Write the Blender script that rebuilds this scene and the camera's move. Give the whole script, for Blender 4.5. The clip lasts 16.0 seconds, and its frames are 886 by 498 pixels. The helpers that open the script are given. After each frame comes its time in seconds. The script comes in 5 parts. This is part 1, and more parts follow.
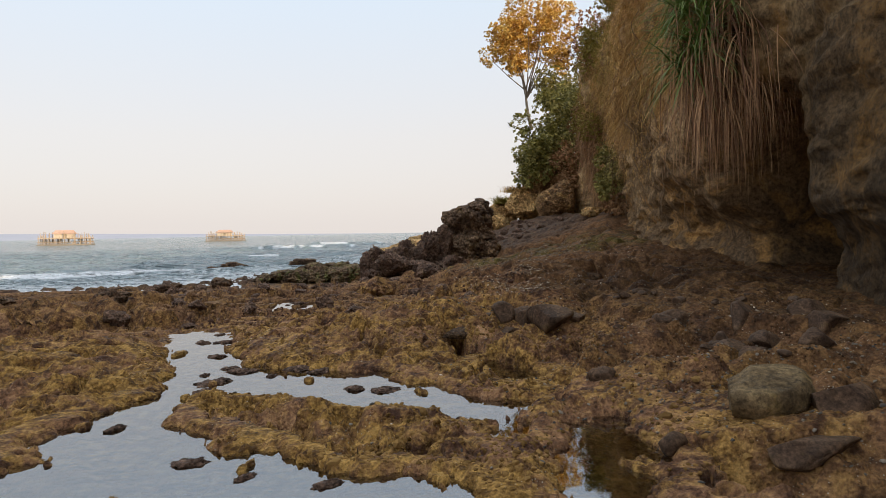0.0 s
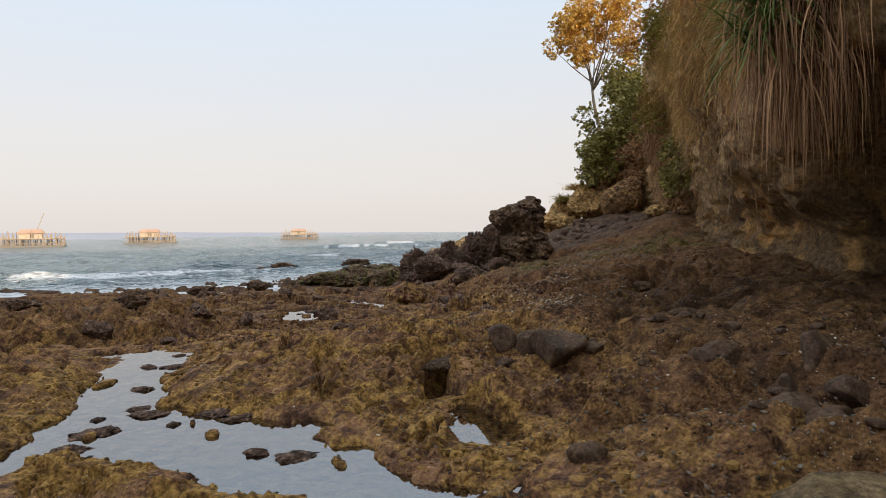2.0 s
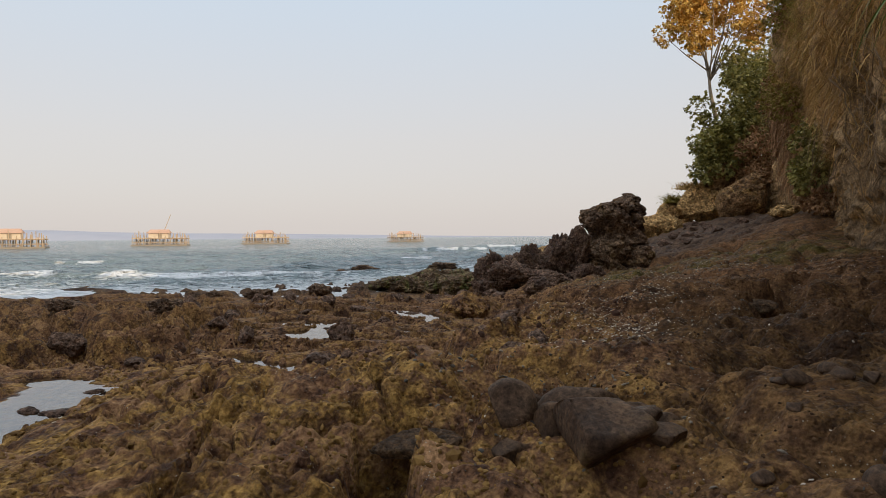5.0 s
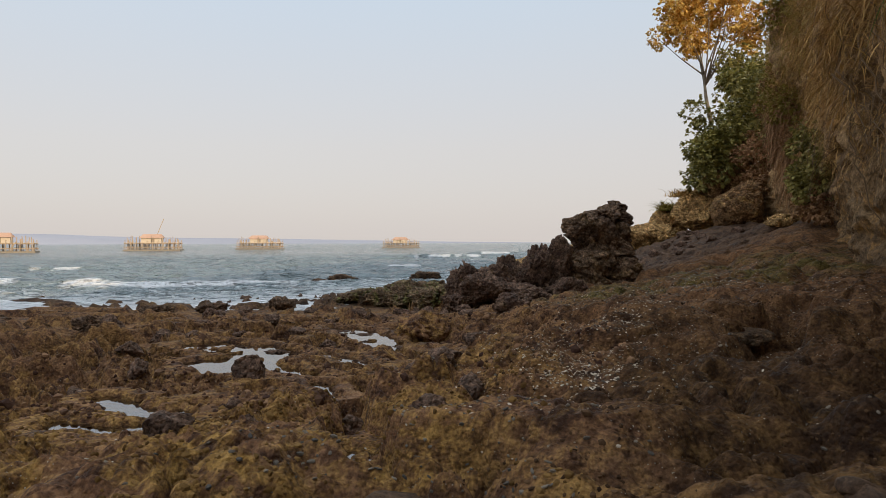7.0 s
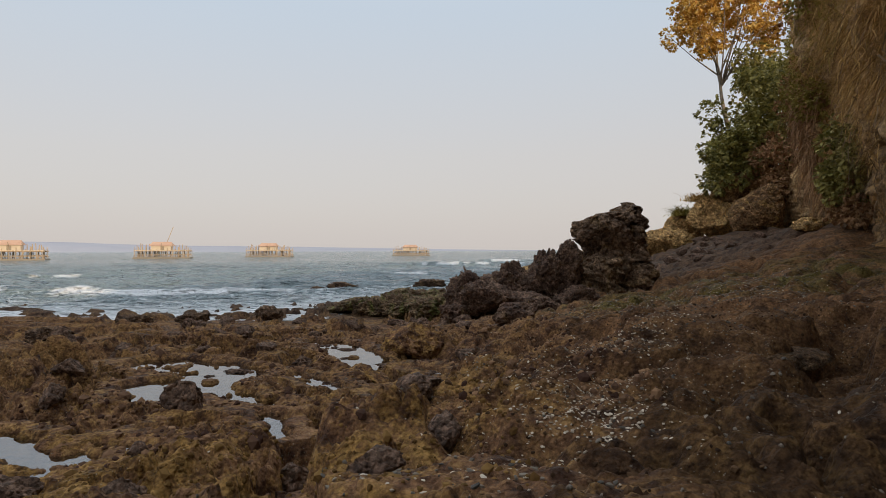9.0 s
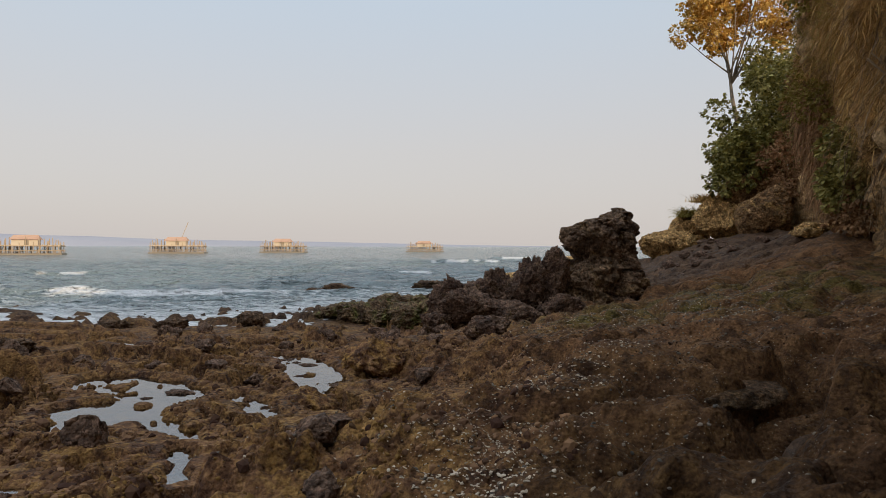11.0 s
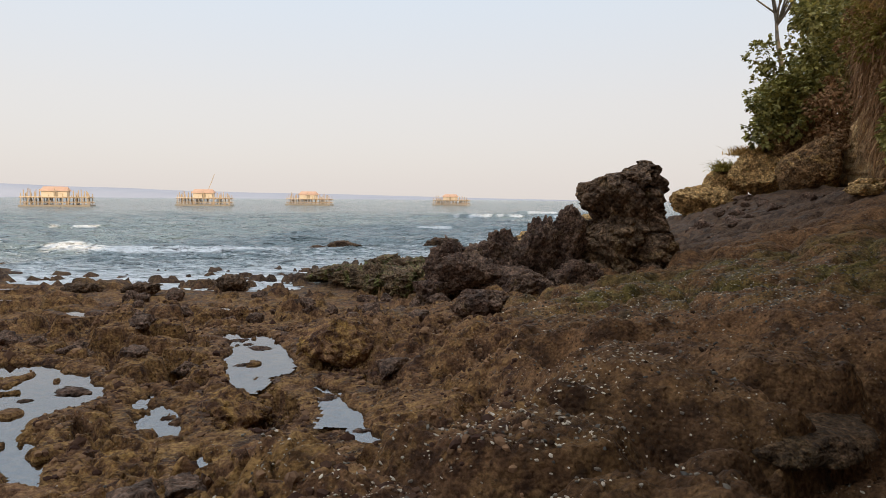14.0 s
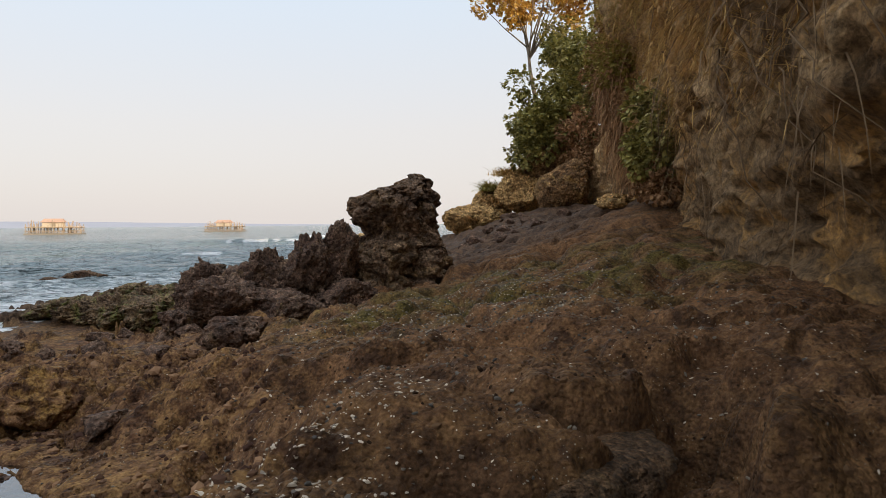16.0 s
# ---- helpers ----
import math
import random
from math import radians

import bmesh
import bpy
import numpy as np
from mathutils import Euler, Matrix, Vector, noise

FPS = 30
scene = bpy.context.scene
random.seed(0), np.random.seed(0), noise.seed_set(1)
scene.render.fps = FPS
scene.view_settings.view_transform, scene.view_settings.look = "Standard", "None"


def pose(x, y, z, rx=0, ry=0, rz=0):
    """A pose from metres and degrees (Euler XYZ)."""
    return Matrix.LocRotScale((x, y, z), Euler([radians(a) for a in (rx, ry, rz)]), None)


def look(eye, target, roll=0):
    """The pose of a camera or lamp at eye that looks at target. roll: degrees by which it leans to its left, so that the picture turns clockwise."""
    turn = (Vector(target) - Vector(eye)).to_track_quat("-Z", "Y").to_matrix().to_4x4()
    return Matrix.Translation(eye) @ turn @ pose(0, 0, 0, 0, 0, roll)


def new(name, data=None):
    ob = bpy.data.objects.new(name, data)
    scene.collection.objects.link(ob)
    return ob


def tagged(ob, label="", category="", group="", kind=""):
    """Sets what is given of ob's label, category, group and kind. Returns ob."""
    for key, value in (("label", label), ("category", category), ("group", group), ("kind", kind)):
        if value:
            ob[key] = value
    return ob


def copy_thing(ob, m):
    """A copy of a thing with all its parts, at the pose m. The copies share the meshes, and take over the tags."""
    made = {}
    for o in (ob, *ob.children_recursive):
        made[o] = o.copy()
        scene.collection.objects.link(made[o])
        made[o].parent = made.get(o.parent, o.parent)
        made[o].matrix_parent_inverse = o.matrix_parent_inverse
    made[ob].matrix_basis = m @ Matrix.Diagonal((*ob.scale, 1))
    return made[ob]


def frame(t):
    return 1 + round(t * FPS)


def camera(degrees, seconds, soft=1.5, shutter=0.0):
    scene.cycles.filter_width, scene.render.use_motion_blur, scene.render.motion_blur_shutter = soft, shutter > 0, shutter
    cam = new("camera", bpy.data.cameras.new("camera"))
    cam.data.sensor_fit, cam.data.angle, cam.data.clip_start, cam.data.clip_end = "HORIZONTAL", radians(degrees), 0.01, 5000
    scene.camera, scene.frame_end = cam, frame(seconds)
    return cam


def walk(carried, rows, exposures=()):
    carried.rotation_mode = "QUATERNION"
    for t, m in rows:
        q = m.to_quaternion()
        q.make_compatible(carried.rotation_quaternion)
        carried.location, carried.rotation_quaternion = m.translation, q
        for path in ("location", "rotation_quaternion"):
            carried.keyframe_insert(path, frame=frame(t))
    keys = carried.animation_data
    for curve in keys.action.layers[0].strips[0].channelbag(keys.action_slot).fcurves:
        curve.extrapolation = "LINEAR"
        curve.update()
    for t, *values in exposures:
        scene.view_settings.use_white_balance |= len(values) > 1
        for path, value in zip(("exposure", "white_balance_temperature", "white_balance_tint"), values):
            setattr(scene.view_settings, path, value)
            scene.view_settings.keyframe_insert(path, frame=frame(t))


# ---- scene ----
cam = camera(67.7, 16.0, 0.7)

PATH = [
    (0, (-3.054, -5.181, 2.247), (-2.527, -3.252, 2.195), -1.1),
    (0.5, (-2.693, -4.75, 2.308), (-2.235, -2.805, 2.23), -1.0),
    (1, (-2.363, -4.408, 2.342), (-1.915, -2.461, 2.255), -1.3),
    (1.5, (-1.923, -4.055, 2.318), (-1.519, -2.097, 2.244), -1.5),
    (2, (-1.512, -3.551, 2.305), (-1.199, -1.576, 2.253), -1.1),
    (2.5, (-1.139, -3.104, 2.29), (-0.913, -1.118, 2.257), -0.8),
    (3, (-0.918, -2.553, 2.224), (-0.826, -0.555, 2.182), -0.2),
    (3.5, (-0.665, -1.918, 2.257), (-0.65, 0.082, 2.223), -0.4),
    (6, (0.362, 0.217, 2.184), (0.351, 2.216, 2.146), -0.5),
    (6.5, (0.648, 0.748, 2.208), (0.647, 2.748, 2.201), -0.4),
    (7, (0.811, 1.128, 2.343), (0.808, 3.128, 2.324), -0.2),
    (7.5, (0.886, 1.653, 2.343), (0.875, 3.653, 2.339), -0.2),
    (8, (0.931, 2.011, 2.325), (0.925, 4.011, 2.361), -0.2),
    (8.5, (1.06, 2.408, 2.321), (1.032, 4.408, 2.341), -0.4),
    (9, (1.16, 2.761, 2.257), (1.124, 4.761, 2.262), -0.2),
    (9.5, (1.426, 3.042, 2.319), (1.415, 5.042, 2.334), -1.0),
    (12, (2.412, 3.673, 2.645), (2.285, 5.667, 2.552), 0.5),
    (12.5, (2.581, 4.237, 2.543), (2.465, 6.228, 2.389), -0.3),
    (13, (2.783, 4.806, 2.636), (2.641, 6.797, 2.512), -0.1),
    (13.5, (2.773, 5.238, 2.68), (2.62, 7.226, 2.534), 0.3),
    (14, (2.775, 5.618, 2.692), (2.607, 7.606, 2.542), 0.4),
    (14.5, (2.767, 5.92, 2.67), (2.67, 7.913, 2.533), 0.4),
    (15, (2.826, 6.251, 2.619), (2.962, 8.243, 2.499), -0.3),
    (15.5, (3.001, 6.562, 2.575), (3.307, 8.536, 2.473), -0.7),
    (16, (3.137, 6.896, 2.463), (3.62, 8.835, 2.387), -0.5),
]
EXPOSURES = [(0, 0.12), (1.0, 0.12), (2.0, 0.08), (3.5, -0.12), (7.0, -0.18), (9.5, -0.31), (12.0, -0.31), (12.5, -0.27), (14.0, 0.02), (16.0, 0.08)]
walk(cam, [(t, look(eye, target, roll)) for t, eye, target, roll in PATH], EXPOSURES)

# ---------------------------------------------------------------- light
SUN_ELEV, SUN_AZ = 17.0, 150.0      # degrees; azimuth clockwise from +y, so the sun stands behind and to the right


def make_world():
    w = bpy.data.worlds.new("sky")
    scene.world = w
    w.use_nodes = True
    nt = w.node_tree
    nt.nodes.clear()
    out = nt.nodes.new("ShaderNodeOutputWorld")
    bg = nt.nodes.new("ShaderNodeBackground")
    sky = nt.nodes.new("ShaderNodeTexSky")
    sky.sky_type = "NISHITA"
    sky.sun_disc = False
    sky.sun_elevation = radians(SUN_ELEV)
    sky.sun_rotation = radians(SUN_AZ)
    sky.air_density, sky.dust_density, sky.ozone_density = 1.0, 3.0, 1.0
    # haze: a pale veil, warmer and denser towards the horizon
    tc = nt.nodes.new("ShaderNodeTexCoord")
    sep = nt.nodes.new("ShaderNodeSeparateXYZ")
    ramp = nt.nodes.new("ShaderNodeValToRGB")
    ramp.color_ramp.elements[0].position = 0.0
    ramp.color_ramp.elements[0].color = (6.85, 6.28, 5.95, 1)
    e = ramp.color_ramp.elements[1]
    e.position, e.color = 0.95, (12.5, 14.0, 15.5, 1)
    m = ramp.color_ramp.elements.new(0.14)
    m.color = (6.8, 6.52, 6.42, 1)
    m2 = ramp.color_ramp.elements.new(0.34)
    m2.color = (6.1, 6.85, 7.7, 1)
    m3 = ramp.color_ramp.elements.new(0.46)
    m3.color = (6.6, 7.5, 8.6, 1)
    mix = nt.nodes.new("ShaderNodeMix")
    mix.data_type = "RGBA"
    mix.inputs[0].default_value = 0.85
    nt.links.new(tc.outputs["Generated"], sep.inputs[0])
    nt.links.new(sep.outputs[2], ramp.inputs[0])
    nt.links.new(sky.outputs[0], mix.inputs[6])
    nt.links.new(ramp.outputs[0], mix.inputs[7])
    nt.links.new(mix.outputs[2], bg.inputs[0])
    bg.inputs[1].default_value = 0.125
    nt.links.new(bg.outputs[0], out.inputs[0])


make_world()
sun = new("sun", bpy.data.lights.new("sun", "SUN"))
sun.data.energy, sun.data.angle, sun.data.color = 3.4, radians(0.6), (1.0, 0.79, 0.52)
_a, _e = radians(SUN_AZ), radians(SUN_ELEV)
SUN_DIR = Vector((math.sin(_a) * math.cos(_e), math.cos(_a) * math.cos(_e), math.sin(_e)))
sun.matrix_world = look(SUN_DIR * 50, (0, 0, 0))


# ---------------------------------------------------------------- noise in numpy
def _hash(ix, iy, iz, seed):
    n = (ix.astype(np.int64) * 374761393 + iy.astype(np.int64) * 668265263 + iz.astype(np.int64) * 2147483647 + seed * 974634777) & 0xFFFFFFFF
    n = ((n ^ (n >> 13)) * 1274126177) & 0xFFFFFFFF
    n = ((n ^ (n >> 16)) * 2246822519) & 0xFFFFFFFF
    n = n ^ (n >> 13)
    return (n & 0xFFFFFF) / float(0xFFFFFF)


def vnoise2(x, y, seed=0):
    """Smooth value noise, -1 to 1."""
    fx, fy = np.floor(x), np.floor(y)
    u, v = x - fx, y - fy
    u, v = u * u * u * (u * (u * 6 - 15) + 10), v * v * v * (v * (v * 6 - 15) + 10)
    z = np.zeros_like(fx)
    a, b = _hash(fx, fy, z, seed), _hash(fx + 1, fy, z, seed)
    c, d = _hash(fx, fy + 1, z, seed), _hash(fx + 1, fy + 1, z, seed)
    return 2 * (a + (b - a) * u + (c - a) * v + (a - b - c + d) * u * v) - 1


def vnoise3(x, y, z, seed=0):
    fx, fy, fz = np.floor(x), np.floor(y), np.floor(z)
    u, v, w = x - fx, y - fy, z - fz
    u, v, w = u * u * (3 - 2 * u), v * v * (3 - 2 * v), w * w * (3 - 2 * w)
    s = 0
    for i in (0, 1):
        for j in (0, 1):
            for k in (0, 1):
                s = s + _hash(fx + i, fy + j, fz + k, seed) * (u if i else 1 - u) * (v if j else 1 - v) * (w if k else 1 - w)
    return 2 * s - 1


def fbm2(x, y, octaves=4, seed=0, gain=0.5):
    s, a, t = 0, 1.0, 0
    for o in range(octaves):
        c, q = math.cos(0.6 * o), math.sin(0.6 * o)
        s = s + a * vnoise2((c * x - q * y) * 2.03 ** o + 17.1 * o, (q * x + c * y) * 2.03 ** o - 9.3 * o, seed + o)
        t += a
        a *= gain
    return s / t


def fbm3(x, y, z, octaves=4, seed=0, gain=0.5):
    s, a, t = 0, 1.0, 0
    for o in range(octaves):
        f = 2.03 ** o
        s = s + a * vnoise3(x * f + 5.2 * o, y * f - 3.1 * o, z * f + 8.7 * o, seed + o)
        t += a
        a *= gain
    return s / t


def worley2(x, y, seed=0):
    """Distance to the nearest and second nearest of scattered points, one to a cell."""
    fx, fy = np.floor(x), np.floor(y)
    f1 = np.full(x.shape, 9.0)
    f2, tone = f1.copy(), f1 * 0
    z = np.zeros_like(fx)
    for i in (-1, 0, 1):
        for j in (-1, 0, 1):
            px = fx + i + _hash(fx + i, fy + j, z, seed)
            py = fy + j + _hash(fx + i, fy + j, z + 1, seed)
            d = np.hypot(x - px, y - py)
            f2 = np.minimum(f2, np.maximum(f1, d))
            tone = np.where(d < f1, _hash(fx + i, fy + j, z + 2, seed), tone)
            f1 = np.minimum(f1, d)
    return f1, f2, tone


def smooth(a, b, x):
    t = np.clip((x - a) / (b - a), 0, 1)
    return t * t * (3 - 2 * t)


# ---------------------------------------------------------------- materials
def material(name, rough=0.8, spec=0.3):
    m = bpy.data.materials.new(name)
    m.use_nodes = True
    nt = m.node_tree
    b = nt.nodes["Principled BSDF"]
    b.inputs["Roughness"].default_value = rough
    b.inputs["Specular IOR Level"].default_value = spec
    return m, nt, b


def n_coord(nt, kind="Object"):
    return nt.nodes.new("ShaderNodeTexCoord").outputs[kind]


def n_noise(nt, co, scale, detail=6, rough=0.6, dist=0.0):
    n = nt.nodes.new("ShaderNodeTexNoise")
    n.inputs["Scale"].default_value, n.inputs["Detail"].default_value = scale, detail
    n.inputs["Roughness"].default_value, n.inputs["Distortion"].default_value = rough, dist
    nt.links.new(co, n.inputs["Vector"])
    return n.outputs[0]


def n_voronoi(nt, co, scale, feature="F1", rand=1.0):
    n = nt.nodes.new("ShaderNodeTexVoronoi")
    n.feature = feature
    n.inputs["Scale"].default_value, n.inputs["Randomness"].default_value = scale, rand
    nt.links.new(co, n.inputs["Vector"])
    return n


def n_ramp(nt, fac, *stops):
    r = nt.nodes.new("ShaderNodeValToRGB")
    el = r.color_ramp.elements
    for k, (p, c) in enumerate(stops):
        e = el[k] if k < 2 else el.new(p)
        e.position = p
        e.color = (c, c, c, 1) if isinstance(c, (int, float)) else (*c, 1)
    nt.links.new(fac, r.inputs[0])
    return r.outputs[0]


def n_mix(nt, fac, a, b, mode="MIX"):
    m = nt.nodes.new("ShaderNodeMix")
    m.data_type, m.blend_type = "RGBA", mode
    for sock, v in ((m.inputs[0], fac), (m.inputs[6], a), (m.inputs[7], b)):
        if isinstance(v, (int, float)):
            sock.default_value = v
        elif isinstance(v, tuple):
            sock.default_value = (*v, 1)
        else:
            nt.links.new(v, sock)
    return m.outputs[2]


def n_math(nt, op, a, b=0.0):
    m = nt.nodes.new("ShaderNodeMath")
    m.operation = op
    for sock, v in zip(m.inputs, (a, b)):
        if isinstance(v, (int, float)):
            sock.default_value = v
        else:
            nt.links.new(v, sock)
    return m.outputs[0]


def n_bump(nt, bsdf, height, dist, strength=1.0, after=None):
    b = nt.nodes.new("ShaderNodeBump")
    b.inputs["Distance"].default_value, b.inputs["Strength"].default_value = dist, strength
    nt.links.new(height, b.inputs["Height"])
    if after is not None:
        nt.links.new(after, b.inputs["Normal"])
    nt.links.new(b.outputs[0], bsdf.inputs["Normal"])
    return b.outputs[0]


def rock_material(name, dark, mid, light, algae, algae_amount, big=0.6, rough=0.75, bump=0.03, specks=0.0, low=None, along=None, clods=0.0):
    """Weathered shore rock: patches, stains of algae, grain, and pale specks of shell. low: (z0, z1, colour) of shade
    painted low on the face.
    """
    m, nt, b = material(name, rough, 0.14)
    co = n_coord(nt)
    patches = n_ramp(nt, n_noise(nt, co, big, 8, 0.65, 0.6), (0.38, dark), (0.63, light), (0.5, mid))
    grain = n_ramp(nt, n_noise(nt, co, big * 22, 6, 0.75), (0.37, 0.44), (0.65, 1.48))
    col = n_mix(nt, 1.0, patches, grain, "MULTIPLY")
    wet = n_ramp(nt, n_noise(nt, co, big * 5.5, 5, 0.65, 0.4), (0.40, 0.70), (0.56, 1.07))
    # shade painted into the colour below a wavering height
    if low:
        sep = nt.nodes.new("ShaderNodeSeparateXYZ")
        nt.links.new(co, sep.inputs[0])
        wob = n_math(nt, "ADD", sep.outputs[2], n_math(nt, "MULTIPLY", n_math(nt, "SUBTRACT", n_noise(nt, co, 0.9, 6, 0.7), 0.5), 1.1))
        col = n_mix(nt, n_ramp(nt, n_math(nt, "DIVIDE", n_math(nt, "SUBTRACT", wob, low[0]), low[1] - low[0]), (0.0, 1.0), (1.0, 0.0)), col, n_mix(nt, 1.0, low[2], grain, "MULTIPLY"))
    al = n_ramp(nt, n_noise(nt, co, big * 1.7, 7, 0.7, 1.0), (0.62 - algae_amount * 0.25, 0.0), (0.72 - algae_amount * 0.18, 1.0))
    al = n_mix(nt, 1.0, al, n_ramp(nt, n_noise(nt, co, big * 30, 4, 0.7), (0.35, 0.15), (0.6, 0.9)), "MULTIPLY")
    col = n_mix(nt, al, col, algae)
    if along:     # darker and paler earth along the shore, near buttress's shade painted in: (y0, tone, y1, tone)
        sep = nt.nodes.new("ShaderNodeSeparateXYZ")
        nt.links.new(co, sep.inputs[0])
        wob = n_math(nt, "ADD", sep.outputs[1], n_math(nt, "MULTIPLY", n_math(nt, "SUBTRACT", n_noise(nt, co, 0.35, 5, 0.65), 0.5), 6.0))
        col = n_mix(nt, 1.0, col, n_ramp(nt, n_math(nt, "DIVIDE", n_math(nt, "SUBTRACT", wob, along[0]), along[2] - along[0]), (0.0, along[1]), (1.0, along[3])), "MULTIPLY")
    if clods:     # clods and pits with dirt-filled joints
        off = nt.nodes.new("ShaderNodeVectorMath")
        off.operation = "MULTIPLY_ADD"
        wn = nt.nodes.new("ShaderNodeTexNoise")
        wn.inputs["Scale"].default_value, wn.inputs["Detail"].default_value = 9.0, 4
        nt.links.new(co, wn.inputs["Vector"])
        nt.links.new(wn.outputs["Color"], off.inputs[0])
        off.inputs[1].default_value = (0.05, 0.05, 0.05)
        nt.links.new(co, off.inputs[2])
        grains = None
        for scale, lo, hi in ((clods, 0.84, 1.16), (clods * 2.4, 0.74, 1.28), (clods * 6.0, 0.70, 1.34)):
            cell = n_voronoi(nt, off.outputs[0], scale)
            col = n_mix(nt, 1.0, col, n_ramp(nt, cell.outputs["Color"], (0.2, lo), (0.8, hi)), "MULTIPLY")
            if scale > clods:
                lift = n_math(nt, "MULTIPLY", cell.outputs["Distance"], -0.9 / scale)
                grains = lift if grains is None else n_math(nt, "ADD", grains, lift)
    col = n_mix(nt, 1.0, col, wet, "MULTIPLY")
    if specks:
        v = n_voronoi(nt, co, 42.0)
        sp = n_ramp(nt, v.outputs["Distance"], (0.16, 1.0), (0.24, 0.0))
        where = n_ramp(nt, n_noise(nt, co, 1.1, 5, 0.75), (0.6 - specks * 0.2, 0.0), (0.72 - specks * 0.2, 1.0))
        keep = n_ramp(nt, v.outputs["Color"], (0.42, 0.0), (0.47, 1.0))
        f = n_mix(nt, 1.0, n_mix(nt, 1.0, sp, where, "MULTIPLY"), keep, "MULTIPLY")
        col = n_mix(nt, f, col, (0.42, 0.38, 0.32))
    nt.links.new(col, b.inputs["Base Color"])
    fine = n_bump(nt, b, n_noise(nt, co, big * 60, 6, 0.75), bump * 0.5)
    last = n_bump(nt, b, n_noise(nt, co, big * 12, 8, 0.72), bump * 1.5, 1.0, fine)
    if clods:
        n_bump(nt, b, grains, 1.0, 0.9, last)
    nt.links.new(n_ramp(nt, n_noise(nt, co, big * 5, 5, 0.7), (0.35, rough - 0.2), (0.65, min(1, rough + 0.2))), b.inputs["Roughness"])
    return m


def shelf_material():
    """The tidal shelf: red-brown crust seaward, ochre and olive weed over it, bare brown rock darkened by painted shade
    under the cliff, green film far along.
    """
    m, nt, b = material("shore_rock", 0.8, 0.07)
    co = n_coord(nt)
    sep = nt.nodes.new("ShaderNodeSeparateXYZ")
    nt.links.new(co, sep.inputs[0])
    X, Y = sep.outputs[0], sep.outputs[1]
    broad = n_noise(nt, co, 0.5, 6, 0.62, 0.5)
    mid = n_noise(nt, co, 2.1, 6, 0.66, 0.3)
    fine = n_noise(nt, co, 8.5, 6, 0.68, 0.2)
    grain = n_ramp(nt, n_noise(nt, co, 34.0, 5, 0.7), (0.30, 0.63), (0.70, 1.46))
    both = n_math(nt, "ADD", n_math(nt, "MULTIPLY", mid, 0.55), n_math(nt, "MULTIPLY", fine, 0.45))
    crust = n_ramp(nt, both, (0.42, (0.062, 0.029, 0.017)), (0.62, (0.345, 0.188, 0.092)), (0.50, (0.172, 0.086, 0.044)))
    crust = n_mix(nt, 1.0, crust, n_ramp(nt, n_math(nt, "DIVIDE", Y, 30.0), (0.26, 1.0), (0.38, 0.74)), "MULTIPLY")
    # brown rock with the cliff's shade put into its colour; brightness stepped along y
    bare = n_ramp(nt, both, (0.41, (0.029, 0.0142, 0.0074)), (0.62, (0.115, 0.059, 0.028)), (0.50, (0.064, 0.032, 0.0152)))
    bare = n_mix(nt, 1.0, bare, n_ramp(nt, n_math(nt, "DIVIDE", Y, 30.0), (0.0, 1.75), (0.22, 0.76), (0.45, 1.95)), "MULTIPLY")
    # bare rock and the shade in its colour gain towards the cliff
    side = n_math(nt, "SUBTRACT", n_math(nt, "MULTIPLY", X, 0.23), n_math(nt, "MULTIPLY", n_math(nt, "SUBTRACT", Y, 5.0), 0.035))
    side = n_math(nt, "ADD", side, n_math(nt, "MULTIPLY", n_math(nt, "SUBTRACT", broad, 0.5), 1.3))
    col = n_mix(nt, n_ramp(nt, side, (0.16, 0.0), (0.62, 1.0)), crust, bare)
    # ochre and olive weed in patches
    weed = n_ramp(nt, fine, (0.41, (0.092, 0.046, 0.012)), (0.61, (0.36, 0.204, 0.058)), (0.5, (0.213, 0.115, 0.030)))
    where = n_math(nt, "ADD", n_math(nt, "MULTIPLY", n_noise(nt, co, 0.9, 5, 0.7, 0.8), 0.7), n_math(nt, "MULTIPLY", fine, 0.3))
    less = n_ramp(nt, side, (0.10, 0.92), (0.55, 0.18))
    sea = n_ramp(nt, n_math(nt, "DIVIDE", Y, 30.0), (0.14, 1.0), (0.40, 0.40), (0.24, 0.80))
    f = n_mix(nt, 1.0, n_ramp(nt, where, (0.45, 0.0), (0.56, 1.0)), n_mix(nt, 1.0, less, sea, "MULTIPLY"), "MULTIPLY")
    col = n_mix(nt, f, col, weed)
    # green film on the slope below the stack
    g = n_math(nt, "MULTIPLY", n_ramp(nt, n_math(nt, "DIVIDE", Y, 30.0), (0.45, 0.0), (0.53, 1.0)), n_ramp(nt, n_math(nt, "DIVIDE", X, 12.0), (0.22, 0.0), (0.34, 1.0)))
    g = n_math(nt, "MULTIPLY", g, n_ramp(nt, n_math(nt, "DIVIDE", Y, 30.0), (0.62, 1.0), (0.72, 0.0)))
    g = n_math(nt, "MULTIPLY", g, n_ramp(nt, n_noise(nt, co, 0.8, 6, 0.7, 0.6), (0.44, 0.0), (0.58, 0.75)))
    col = n_mix(nt, g, col, n_ramp(nt, fine, (0.38, (0.036, 0.034, 0.009)), (0.62, (0.135, 0.112, 0.028))))
    # grey stony ground behind the stack
    h = n_math(nt, "MULTIPLY", n_ramp(nt, n_math(nt, "DIVIDE", Y, 60.0), (0.37, 0.0), (0.43, 0.85)), n_ramp(nt, broad, (0.30, 1.0), (0.75, 0.5)))
